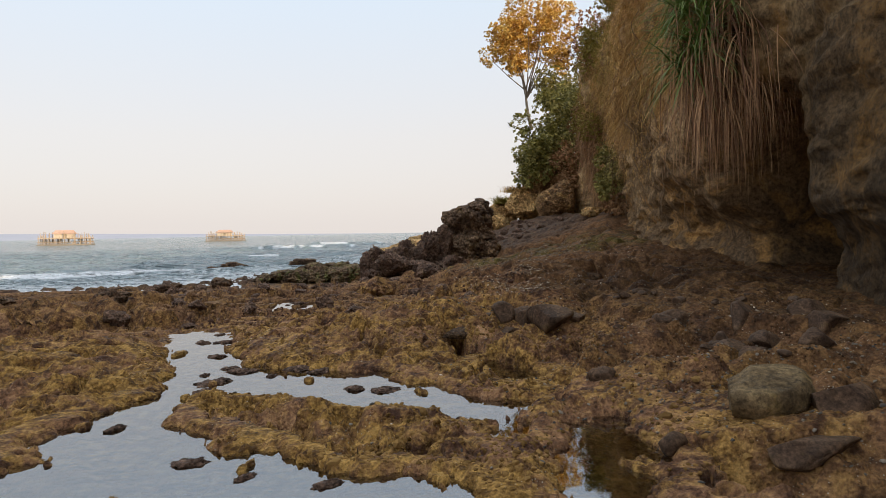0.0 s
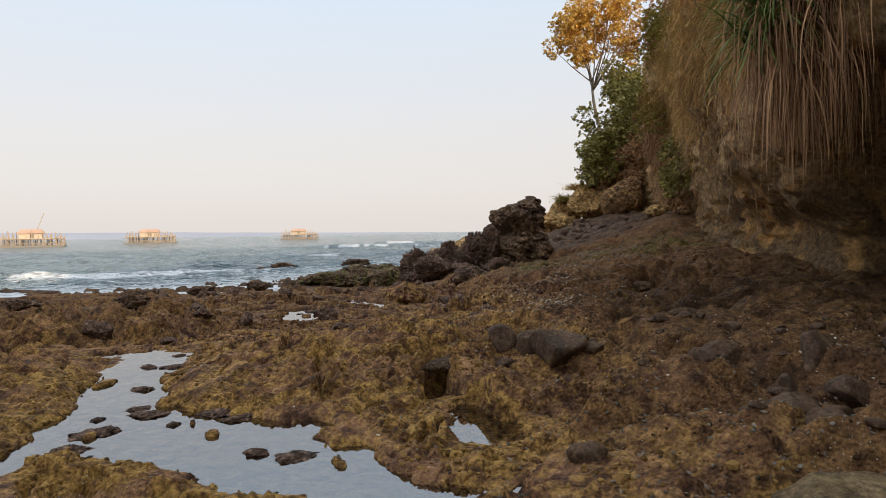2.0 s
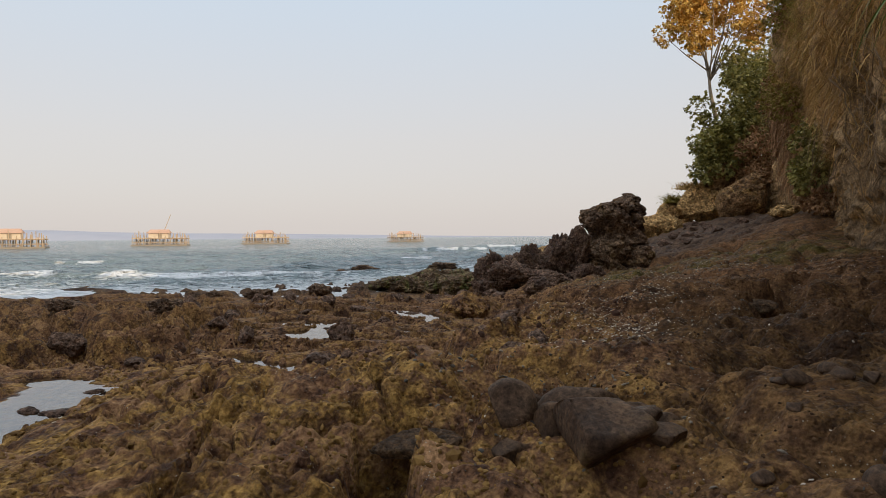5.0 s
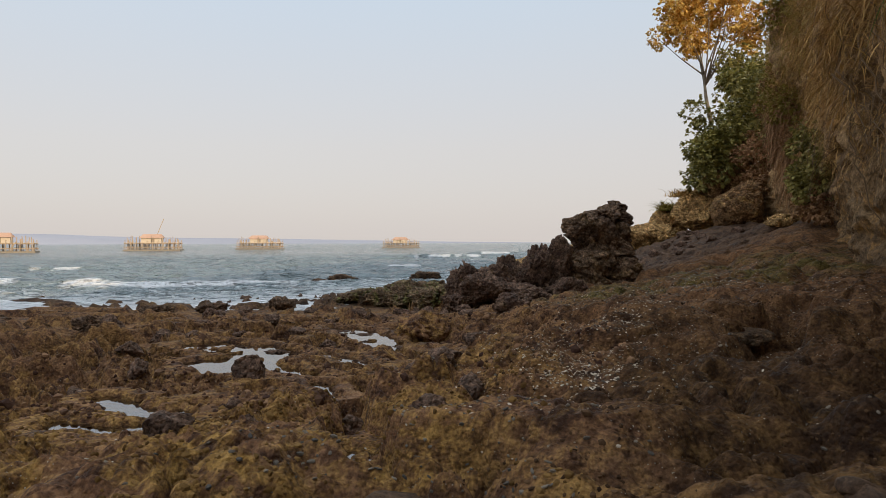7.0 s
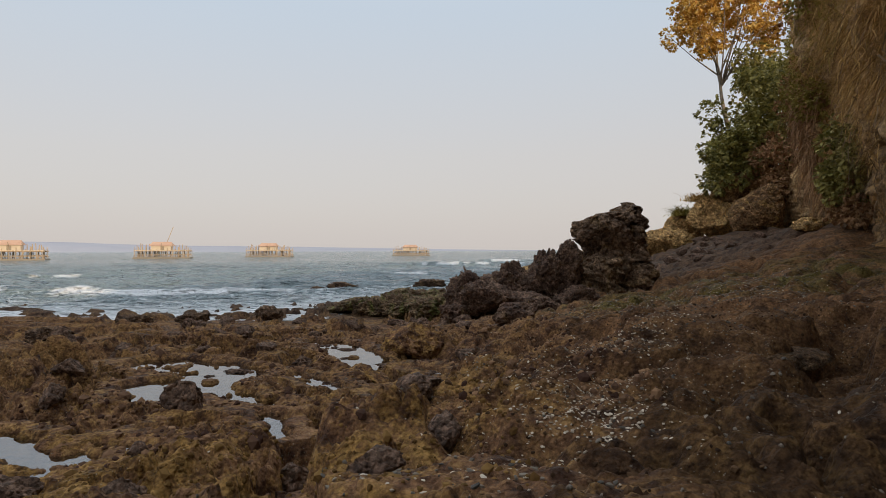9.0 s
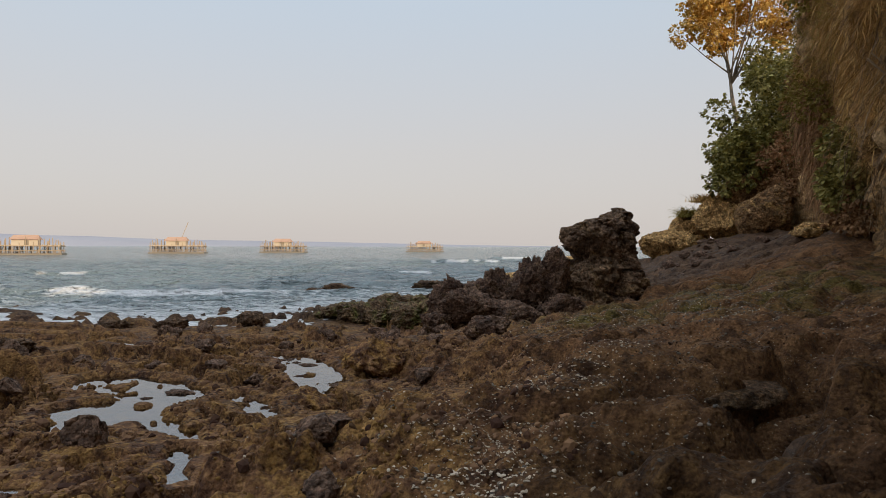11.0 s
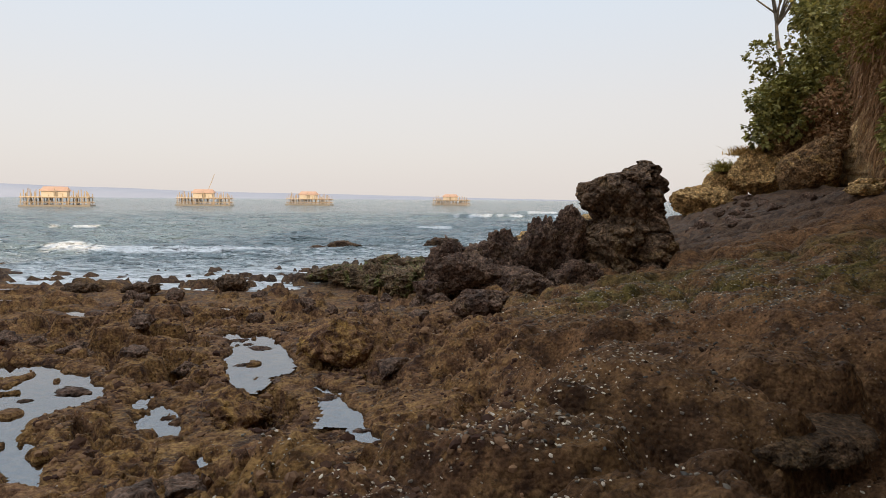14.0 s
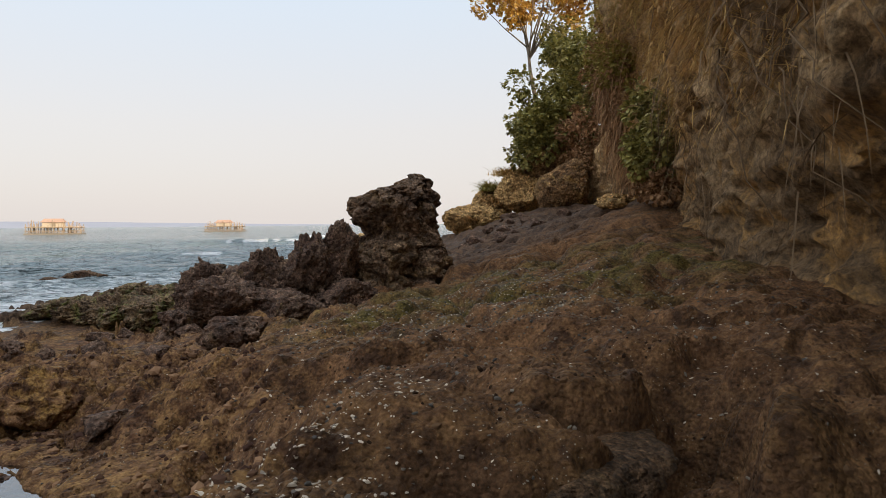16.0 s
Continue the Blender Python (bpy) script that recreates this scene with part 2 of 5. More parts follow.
    col = n_mix(nt, h, col, n_ramp(nt, both, (0.40, (0.030, 0.020, 0.015)), (0.63, (0.115, 0.080, 0.060)), (0.5, (0.062, 0.043, 0.033))))
    col = n_mix(nt, 1.0, col, grain, "MULTIPLY")
    # pale specks of shell
    v = n_voronoi(nt, co, 42.0)
    sp = n_ramp(nt, v.outputs["Distance"], (0.16, 1.0), (0.24, 0.0))
    keep = n_ramp(nt, v.outputs["Color"], (0.62, 0.0), (0.66, 1.0))
    lots = n_ramp(nt, n_noise(nt, co, 1.1, 5, 0.75), (0.50, 0.0), (0.62, 1.0))
    col = n_mix(nt, n_mix(nt, 1.0, n_mix(nt, 1.0, sp, lots, "MULTIPLY"), keep, "MULTIPLY"), col, (0.40, 0.35, 0.28))
    nt.links.new(col, b.inputs["Base Color"])
    one = n_bump(nt, b, n_noise(nt, co, 55.0, 4, 0.65), 0.010)
    two = n_bump(nt, b, n_noise(nt, co, 16.0, 5, 0.62), 0.042, 1.0, one)
    n_bump(nt, b, n_voronoi(nt, co, 24.0).outputs["Distance"], -0.022, 0.8, two)
    nt.links.new(n_ramp(nt, mid, (0.35, 0.50), (0.62, 0.88)), b.inputs["Roughness"])
    return m


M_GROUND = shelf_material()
M_STACK = rock_material("stack_rock", (0.085, 0.049, 0.031), (0.150, 0.090, 0.055), (0.225, 0.141, 0.083), (0.215, 0.128, 0.050), 0.35, 0.6, 0.85, 0.012, clods=3.0)
M_CRAG = rock_material("crag_rock", (0.086, 0.049, 0.034), (0.152, 0.090, 0.060), (0.230, 0.145, 0.095), (0.215, 0.140, 0.056), 0.25, 0.9, 0.8, 0.010, 0.2, clods=5.0)
M_MOSSY = rock_material("mossy_rock", (0.105, 0.064, 0.038), (0.190, 0.120, 0.066), (0.290, 0.190, 0.100), (0.145, 0.180, 0.036), 0.6, 0.8, 0.8, 0.010, clods=5.0)
M_TAN = rock_material("tan_rock", (0.33, 0.185, 0.072), (0.58, 0.345, 0.140), (0.72, 0.46, 0.20), (0.42, 0.30, 0.10), 0.25, 0.6, 0.9, 0.03, clods=2.5)
M_BOULDER = rock_material("olive_boulder", (0.085, 0.056, 0.028), (0.150, 0.100, 0.050), (0.225, 0.155, 0.078), (0.21, 0.145, 0.045), 0.35, 1.2, 0.8, 0.008, 0.35)
M_BANK = rock_material("bank_earth", (0.155, 0.082, 0.036), (0.27, 0.150, 0.068), (0.37, 0.22, 0.10), (0.50, 0.30, 0.10), 0.3, 0.5, 0.9, 0.03, clods=2.5)
M_STONE = rock_material("smooth_stone", (0.050, 0.028, 0.017), (0.095, 0.055, 0.032), (0.155, 0.093, 0.054), (0.14, 0.088, 0.032), 0.3, 1.3, 0.72, 0.006, 0.25)
M_LEDGE = rock_material("ledge_rock", (0.060, 0.034, 0.019), (0.105, 0.060, 0.032), (0.16, 0.095, 0.048), (0.14, 0.09, 0.03), 0.3, 0.7, 0.8, 0.02, clods=9.0)
# low and along put shade into the colour: the foot, the near buttress
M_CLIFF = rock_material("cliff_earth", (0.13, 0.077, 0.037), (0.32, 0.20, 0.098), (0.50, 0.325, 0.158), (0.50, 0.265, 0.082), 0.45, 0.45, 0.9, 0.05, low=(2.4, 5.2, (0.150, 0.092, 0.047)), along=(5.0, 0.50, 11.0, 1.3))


def plain_material(name, a, b_col, scale, rough=0.7, spec=0.2, bump=0.0, trans=0.0):
    m, nt, b = material(name, rough, spec)
    co = n_coord(nt)
    info = nt.nodes.new("ShaderNodeNewGeometry")
    f = n_mix(nt, 0.5, n_noise(nt, co, scale, 5, 0.7), info.outputs["Random Per Island"])
    col = n_ramp(nt, f, (0.3, a), (0.7, b_col))
    nt.links.new(col, b.inputs["Base Color"])
    if bump:
        n_bump(nt, b, n_noise(nt, co, scale * 4, 5, 0.7), bump)
    if trans:
        out = nt.nodes["Material Output"]
        tr = nt.nodes.new("ShaderNodeBsdfTranslucent")
        nt.links.new(col, tr.inputs[0])
        mx = nt.nodes.new("ShaderNodeMixShader")
        mx.inputs[0].default_value = trans
        nt.links.new(b.outputs[0], mx.inputs[1])
        nt.links.new(tr.outputs[0], mx.inputs[2])
        nt.links.new(mx.outputs[0], out.inputs[0])
    return m


M_LEAF = plain_material("bush_leaf", (0.135, 0.125, 0.031), (0.46, 0.385, 0.115), 0.5, 0.5, 0.35, 0, 0.25)
M_LEAF_DRY = plain_material("dry_leaf", (0.19, 0.095, 0.045), (0.46, 0.26, 0.125), 0.8, 0.8, 0.2, 0, 0.2)
M_LEAF_GOLD = plain_material("golden_leaf", (0.50, 0.27, 0.040), (0.86, 0.62, 0.20), 0.5, 0.6, 0.25, 0, 0.35)
M_BLADE = plain_material("green_blade", (0.085, 0.14, 0.026), (0.20, 0.28, 0.07), 1.0, 0.45, 0.4, 0, 0.25)
M_BLADE_DRY = plain_material("dry_blade", (0.15, 0.072, 0.042), (0.52, 0.30, 0.155), 1.0, 0.75, 0.2, 0, 0.15)
M_DRYGRASS = plain_material("dry_grass", (0.30, 0.175, 0.062), (0.66, 0.42, 0.155), 0.4, 0.8, 0.15, 0, 0.15)
M_OLIVEGRASS = plain_material("olive_grass", (0.19, 0.145, 0.032), (0.38, 0.30, 0.075), 0.4, 0.75, 0.2, 0, 0.2)
M_BARK = plain_material("bark", (0.13, 0.10, 0.075), (0.30, 0.25, 0.19), 3.0, 0.85, 0.2, 0.02)
M_ROOT = plain_material("root", (0.12, 0.075, 0.042), (0.25, 0.165, 0.095), 4.0, 0.85, 0.15, 0.01)
M_BAMBOO = plain_material("bamboo", (0.36, 0.26, 0.17), (0.62, 0.48, 0.34), 0.6, 0.7, 0.25)
M_THATCH = plain_material("hut_roof", (0.46, 0.26, 0.17), (0.66, 0.45, 0.32), 0.6, 0.8, 0.2)
M_WALLING = plain_material("hut_wall", (0.40, 0.32, 0.24), (0.56, 0.48, 0.38), 0.6, 0.8, 0.2)
M_SHELL = plain_material("shell", (0.30, 0.24, 0.175), (0.58, 0.48, 0.37), 9.0, 0.6, 0.3)
M_CRUST = plain_material("ochre_crust", (0.095, 0.050, 0.016), (0.25, 0.142, 0.048), 3.0, 0.85, 0.06, 0.006)
M_CRUST_RED = plain_material("red_crust", (0.050, 0.024, 0.016), (0.26, 0.145, 0.078), 3.0, 0.8, 0.08, 0.006)
M_CRUST_DARK = plain_material("dark_crust", (0.030, 0.016, 0.009), (0.125, 0.070, 0.036), 3.0, 0.85, 0.06, 0.006)
M_PEBBLE = plain_material("pebble", (0.05, 0.042, 0.035), (0.20, 0.16, 0.12), 5.0, 0.7, 0.3)


def water_material(name, deep, shallow_rough, waves):
    m, nt, b = material(name, shallow_rough, 0.5)
    co = n_coord(nt)
    b.inputs["IOR"].default_value = 1.33
    nt.links.new(n_ramp(nt, n_noise(nt, co, 0.05, 5, 0.6), (0.35, deep), (0.7, tuple(c * 1.35 for c in deep))), b.inputs["Base Color"])
    mp = nt.nodes.new("ShaderNodeMapping")
    mp.inputs["Scale"].default_value = (0.5, 1.0, 1.0)
    nt.links.new(co, mp.inputs[0])
    last = None
    for scale, dist in waves:
        last = n_bump(nt, b, n_noise(nt, mp.outputs[0], scale, 4, 0.55, 0.3), dist, 1.0, last)
    return m


def sea_material():
    """Grey-blue chop; white water where the mesh says that waves break."""
    m = water_material("sea_water", (0.170, 0.210, 0.217), 0.09, ((3.4, 0.50), (1.0, 1.5), (0.28, 3.2)))
    nt = m.node_tree
    b = nt.nodes["Principled BSDF"]
    at = nt.nodes.new("ShaderNodeAttribute")
    at.attribute_name = "foam"
    mp = nt.nodes.new("ShaderNodeMapping")
    mp.inputs["Scale"].default_value = (0.55, 1.3, 1.0)
    nt.links.new(n_coord(nt), mp.inputs[0])
    lace = n_noise(nt, mp.outputs[0], 1.9, 8, 0.72, 1.2)
    f = n_ramp(nt, n_math(nt, "SUBTRACT", n_math(nt, "ADD", at.outputs["Fac"], lace), 0.5), (0.38, 0.0), (0.62, 0.9))
    deep = b.inputs["Base Color"].links[0].from_socket
    nt.links.new(n_mix(nt, f, deep, (0.80, 0.79, 0.79)), b.inputs["Base Color"])
    nt.links.new(n_ramp(nt, f, (0.0, 0.12), (1.0, 0.9)), b.inputs["Roughness"])
    return m


M_SEA = sea_material()


def pool_water():
    m = bpy.data.materials.new("pool_water")
    m.use_nodes = True
    nt = m.node_tree
    b = nt.nodes["Principled BSDF"]
    b.inputs["Base Color"].default_value = (0.80, 0.66, 0.50, 1)
    b.inputs["Roughness"].default_value = 0.03
    b.inputs["IOR"].default_value = 3.5
    b.inputs["Transmission Weight"].default_value = 1.0
    n_bump(nt, b, n_noise(nt, n_coord(nt), 1.2, 2, 0.5), 0.0015)
    return m


M_POOL = pool_water()


# ---------------------------------------------------------------- helpers for meshes
def link_mesh(name, verts, faces, mat, parent=None, smooth_shade=False, label=""):
    me = bpy.data.meshes.new(name)
    me.from_pydata([tuple(v) for v in verts] if not isinstance(verts, np.ndarray) else verts.tolist(), [], faces if isinstance(faces, list) else faces.tolist())
    me.materials.append(mat)
    if smooth_shade:
        me.polygons.foreach_set("use_smooth", [True] * len(me.polygons))
    ob = new(name, me)
    if parent is not None:
        ob.parent = parent
    if label:
        ob["label"] = label
    return ob


def part(name, bm, mat, parent, label="", smooth_shade=False):
    me = bpy.data.meshes.new(name)
    bm.to_mesh(me)
    bm.free()
    me.materials.append(mat)
    if smooth_shade:
        me.polygons.foreach_set("use_smooth", [True] * len(me.polygons))
    ob = new(name, me)
    ob.parent = parent
    if label:
        ob["label"] = label
    return ob


def empty(name, x, y, z, label, category, group=""):
    ob = new(name)
    ob.location = (x, y, z)
    ob.empty_display_size = 0.1
    return tagged(ob, label, category, group)


def grid_faces(nx, ny):
    i = np.arange(nx * ny).reshape(ny, nx)
    return np.stack([i[:-1, :-1], i[:-1, 1:], i[1:, 1:], i[1:, :-1]], -1).reshape(-1, 4)


def grid_object(name, X, Y, Z, mat, smooth_shade=True):
    ny, nx = X.shape
    me = bpy.data.meshes.new(name)
    f = grid_faces(nx, ny)
    me.vertices.add(nx * ny)
    me.vertices.foreach_set("co", np.stack([X, Y, Z], -1).astype(np.float32).ravel())
    me.loops.add(f.size)
    me.loops.foreach_set("vertex_index", f.ravel().astype(np.int32))
    me.polygons.add(len(f))
    me.polygons.foreach_set("loop_start", np.arange(0, f.size, 4, dtype=np.int32))
    me.update(calc_edges=True)
    me.polygons.foreach_set("use_smooth", np.full(len(f), smooth_shade))
    me.materials.append(mat)
    me.validate()
    return new(name, me)


# ---------------------------------------------------------------- the lie of the land
FOOT_Y = [-30, -12, 2, 4.5, 6, 8, 13, 18, 23, 28, 31, 35, 45, 60, 90]
FOOT_X = [3.0, 4.6, 5.8, 6.7, 8.1, 8.8, 9.6, 11.4, 13.9, 15.9, 17.4, 19.2, 21.0, 27, 45]
SHORE = [(-4000, 24), (-15, 24.5), (-9, 24.8), (-4, 24.5), (-3.6, 27), (1, 32), (8, 40), (13, 52), (34, 80), (4000, 4000)]


def foot(y):
    return np.interp(y, FOOT_Y, FOOT_X)


def shore(x, y):
    """Distance inland from the water's edge; negative out at sea."""
    d = np.full(np.broadcast(x, y).shape, 1e9)
    for (ax, ay), (bx, by) in zip(SHORE[:-1], SHORE[1:]):
        vx, vy = bx - ax, by - ay
        t = np.clip(((x - ax) * vx + (y - ay) * vy) / (vx * vx + vy * vy), 0, 1)
        d = np.minimum(d, np.hypot(x - ax - t * vx, y - ay - t * vy))
    edge = np.interp(x, [p[0] for p in SHORE], [p[1] for p in SHORE])
    return np.where(y < edge, d, -d)


def base(x, y):
    s = shore(x, y)
    z = np.where(s > 0, 0.04 * np.minimum(s, 19.5), np.maximum(0.07 * s, -5))
    z = z - 0.14 * smooth(5.0, 2.0, y)
    c = np.maximum(foot(y) - x, 0)
    a = np.interp(y, [-5, 0, 3, 8, 11, 13.5, 20, 24, 30, 40, 50], [0.1, 0.15, 0.3, 0.5, 0.8, 0.95, 1.45, 1.7, 2.2, 3.0, 3.2])
    z = z + a * np.exp(-(c / np.interp(y, [22, 40], [7, 10])) ** 2)
    z = z - 0.13 * smooth(0.8, -1.5, x) * smooth(5.5, 8.0, y) * smooth(-1, 4, s)
    # earth fallen at the cliff's foot
    z = z + 0.85 * np.exp(-(c / 2.4) ** 2) * smooth(19, 25, y) * smooth(37, 31, y)
    z = z + 0.06 * smooth(13, 15, y) * smooth(20, 17, y) * smooth(3.0, 0.5, x)
    # swells of rock
    z = z - 0.34 * np.exp(-(((x - 1.0) / 0.75) ** 2 + ((y - 4.25) / 0.7) ** 2)) + 0.12 * np.exp(-(((x - 1.3) / 0.8) ** 2 + ((y - 9.9) / 0.9) ** 2))
    z = z + 0.16 * np.exp(-(((x + 0.7) / 1.3) ** 2 + ((y - 4.9) / 1.5) ** 2)) + 0.14 * np.exp(-(((x - 3.6) / 1.3) ** 2 + ((y - 11) / 1.8) ** 2))
    z = z + 0.12 * np.exp(-(((x - 0.2) / 0.5) ** 2 + ((y - 3.0) / 0.6) ** 2)) - 0.16 * np.exp(-(((x + 0.5) / 0.55) ** 2 + ((y - 1.1) / 0.5) ** 2))
    return z


# pools: level and capsules x1 y1 x2 y2 r1 r2
POOLS = {
    "great": (0.63, [(-4.05, 6.3, -3.9, 4.2, 0.36, 0.48), (-3.85, 4.1, -3.6, 2.6, 0.45, 0.5), (-3.4, 2.55, -2.2, 1.8, 0.78, 0.66), (-2.1, 1.65, -1.2, 0.4, 0.50, 0.34),
                     (-1.2, 0.5, -0.5, 0.55, 0.2, 0.09), (-1.1, 0.45, -1.15, -0.35, 0.2, 0.2), (-3.95, 1.9, -4.4, 0.7, 0.28, 0.5), (-4.4, 0.6, -3.5, -0.5, 0.5, 0.52), (-3.4, -0.7, -2.1, -1.25, 0.45, 0.34), (-4.8, -0.8, -3.0, -2.1, 0.9, 0.9)]),
    "runnel": (0.615, [(-0.55, -0.3, -0.72, -0.8, 0.13, 0.22), (-0.75, -0.85, -1.05, -1.6, 0.22, 0.28), (-0.25, -0.3, -0.45, -1.0, 0.14, 0.2)]),
    "pit": (0.58, [(-0.37, 2.6, -0.27, 1.75, 0.21, 0.30)]),
    "middle": (0.42, [(-3.7, 13.5, -2.3, 12.7, 0.5, 0.55), (-2.3, 12.5, -2.2, 11.4, 0.6, 0.42), (-1.9, 11.3, -1.0, 10.4, 0.22, 0.26), (-2.6, 11.0, -2.9, 11.8, 0.42, 0.4)]),
    "left": (0.45, [(-3.3, 9.1, -2.15, 8.25, 0.19, 0.25), (-3.1, 7.85, -2.3, 7.8, 0.24, 0.24), (-2.05, 8.84, -1.72, 8.84, 0.14, 0.14), (-5.2, 7.6, -4.4, 7.2, 0.3, 0.3)]),
    "far": (0.34, [(-1.8, 16.5, -1.1, 16.1, 0.26, 0.3), (-1.1, 15.9, -0.5, 14.4, 0.4, 0.5), (-0.45, 14.2, -0.3, 13.5, 0.3, 0.2)]),
    "right": (0.34, [(0.5, 13.6, 0.95, 13.45, 0.12, 0.10), (0.8, 13.2, 1.2, 12.3, 0.13, 0.17), (1.2, 12.2, 1.72, 11.65, 0.15, 0.12)]),
    "slit": (0.37, [(-1.3, 12.8, -0.8, 12.25, 0.08, 0.14), (-0.8, 12.2, -0.42, 11.65, 0.14, 0.14)]),
    "cleft": (0.45, [(0.02, 7.1, 0.15, 6.4, 0.13, 0.15), (-0.9, 9.85, -0.58, 9.25, 0.13, 0.16), (0.25, 11.0, 0.62, 10.45, 0.14, 0.17)]),
    "notch": (0.30, [(1.08, 19.3, 1.33, 18.5, 0.18, 0.16)]),
    "edge": (0.22, [(-6.5, 19.0, -5.6, 18.4, 0.2, 0.2), (-8.0, 16.5, -7.0, 16.0, 0.2, 0.2), (-3.6, 20.0, -3.0, 19.4, 0.18, 0.18), (-10.5, 20.5, -8.6, 20.2, 0.3, 0.25), (-12.5, 22.3, -10.0, 22.0, 0.35, 0.3)]),
}
# clefts and hollows: x1 y1 x2 y2 r depth, and how gently the sides fall
HOLLOWS = [(-0.48, 2.3, -0.5, 3.75, 0.19, 0.55), (-0.5, 3.8, -0.1, 4.12, 0.17, 0.5), (0.35, 5.4, 0.04, 7.1, 0.26, 0.46), (0.02, 7.1, -0.35, 9.6, 0.2, 0.48), (4.62, 9.38, 5.7, 10.55, 0.40, 0.62), (4.45, 8.55, 5.35, 9.55, 0.45, 0.34, 0.5), (3.5, 7.0, 4.6, 8.8, 0.45, 0.20, 0.5),
           (3.2, 6.2, 3.5, 7.5, 0.16, 0.25), (5.05, 8.5, 5.9, 9.2, 0.22, 0.35), (4.4, 7.3, 5.6, 7.9, 0.25, 0.22), (5.9, 11.0, 6.6, 11.5, 0.25, 0.25)]


def capsule(x, y, x1, y1, x2, y2, r1, r2):
    vx, vy = x2 - x1, y2 - y1
    t = np.clip(((x - x1) * vx + (y - y1) * vy) / (vx * vx + vy * vy), 0, 1)
    return np.hypot(x - x1 - t * vx, y - y1 - t * vy) - (r1 + (r2 - r1) * t)


def pool_edge(x, y, caps):
    wx = x + 0.30 * fbm2(x * 2.4, y * 2.0, 5, 31, 0.7)
    wy = y + 0.36 * fbm2(x * 2.4, y * 2.0, 5, 47, 0.7)
    d = np.full(x.shape, 9.0)
    for c in caps:
        d = np.minimum(d, capsule(wx, wy, *c))
    return d


def height(x, y):
    """The rock shelf with its lumps, pools and clefts."""
    s = shore(x, y)
    b = base(x, y)
    c = foot(y) - x
    near = smooth(-25, 2, s) * smooth(70, 45, y)
    crag = 0.28 + (0.85 + 0.55 * smooth(5.0, 9.0, y)) * smooth(2.5, -2.5, x - 0.12 * (y - 8))      # the seaward side is craggier
    inland = smooth(0.5, 4.0, c)
    # broad swells
    z = b + near * 0.13 * fbm2(x / 2.6, y / 2.6, 3, 3)
    # knobbly rock: rounded lumps of three sizes with worn joints
    wx, wy = x + 0.16 * fbm2(x * 1.5, y * 1.5, 2, 5), y + 0.16 * fbm2(x * 1.5, y * 1.5, 2, 6)
    e1, e2, t0 = worley2(wx / 1.15, wy / 0.9, 4)
    block = smooth(0.0, 0.55, e2 - e1)
    f1, f2, t1 = worley2(wx / 0.48, wy / 0.40, 7)
    lump = smooth(0.0, 0.6, f2 - f1)
    g1, g2, t2 = worley2(wx / 0.20, wy / 0.17, 8)
    small = smooth(0.0, 0.7, g2 - g1)
    k1, k2, t3 = worley2(wx / 0.10, wy / 0.085, 18)
    tiny = smooth(0.0, 0.8, k2 - k1)
    patch = smooth(-0.35, 0.35, fbm2(x / 1.4, y / 1.4, 3, 9))
    patch2 = smooth(-0.3, 0.3, fbm2(x / 0.8 + 7, y / 0.8, 3, 19))
    out = smooth(5.0, 9.0, y)
    z = z + near * crag * (0.07 + 0.20 * out) * (block * (0.3 + 1.2 * t0) - 0.55)
    z = z + near * crag * ((0.09 + 0.07 * out) * (0.25 + 0.75 * patch) * (lump * (0.3 + 1.2 * t1) - 0.5) + 0.055 * (0.2 + 0.8 * patch2) * (small * (0.2 + 1.4 * t2) - 0.4))
    z = z + near * (0.5 + 0.5 * crag) * 0.020 * (0.3 + 0.7 * patch2) * (tiny * (0.2 + 1.4 * t3) - 0.4)
    ridge = 1 - np.abs(fbm2(x / 0.8, y / 0.65, 3, 10, 0.5))
    z = z + near * (0.35 + 0.65 * crag) * 0.11 * (ridge - 0.75)
    rough = fbm2(x / 0.16, y / 0.13, 3, 12, 0.5)
    # crusty surface: rounded knobs with sharp creases, a hand's width and a thumb's width
    k0 = np.abs(vnoise2(wx / 0.17, wy / 0.14, 41)) ** 0.7
    k1 = np.abs(vnoise2(wx / 0.075 + 0.4 * k0, wy / 0.065, 43)) ** 0.75
    calm = 0.35 + 0.65 * smooth(19, 11, y)
    z = z + near * calm * (0.45 + 0.55 * crag) * (0.095 * (k0 - 0.45) * (0.30 + 0.70 * patch2) + 0.054 * (k1 - 0.4)) + near * 0.008 * rough
    # narrow dark clefts between the lumps
    for sd, w, dep in ((33, 0.085, 0.34), (35, 0.08, 0.20)):
        line = np.abs(fbm2(x / (1.1 if sd == 33 else 0.6), y / (0.8 if sd == 33 else 0.5), 3, sd, 0.55))
        z = z - near * smooth(0.15, 0.9, crag) * dep * smooth(w, 0.0, line) * smooth(-0.2, 0.25, fbm2(x / 0.9, y / 0.9, 2, sd + 1))
    # broken rocks where the shelf meets the water
    edge = np.exp(-((s - 2.0) / 3.0) ** 2)
    z = z + edge * 0.36 * np.maximum(fbm2(x / 1.7, y / 1.1, 2, 25, 0.4) - 0.08, 0) - edge * 0.05
    z = np.where(s > 0.4, np.maximum(z, (0.10 + 0.05 * fbm2(x / 0.35, y / 0.3, 3, 26)) * smooth(0.4, 1.6, s)), z)
    cap = 0.20 + 0.045 * np.maximum(s, 0) + 3 * smooth(0.5, 3.0, x) + 3 * smooth(9, 13, s)
    z = np.where(z > cap, cap + 0.3 * (z - cap), z)
    # rounded hummocks with sharp creases on the landward side
    lee = smooth(0.9, 0.4, crag) * near
    hum = np.abs(fbm2(x / 1.7 + 0.35 * y, y / 1.25, 3, 27, 0.5))
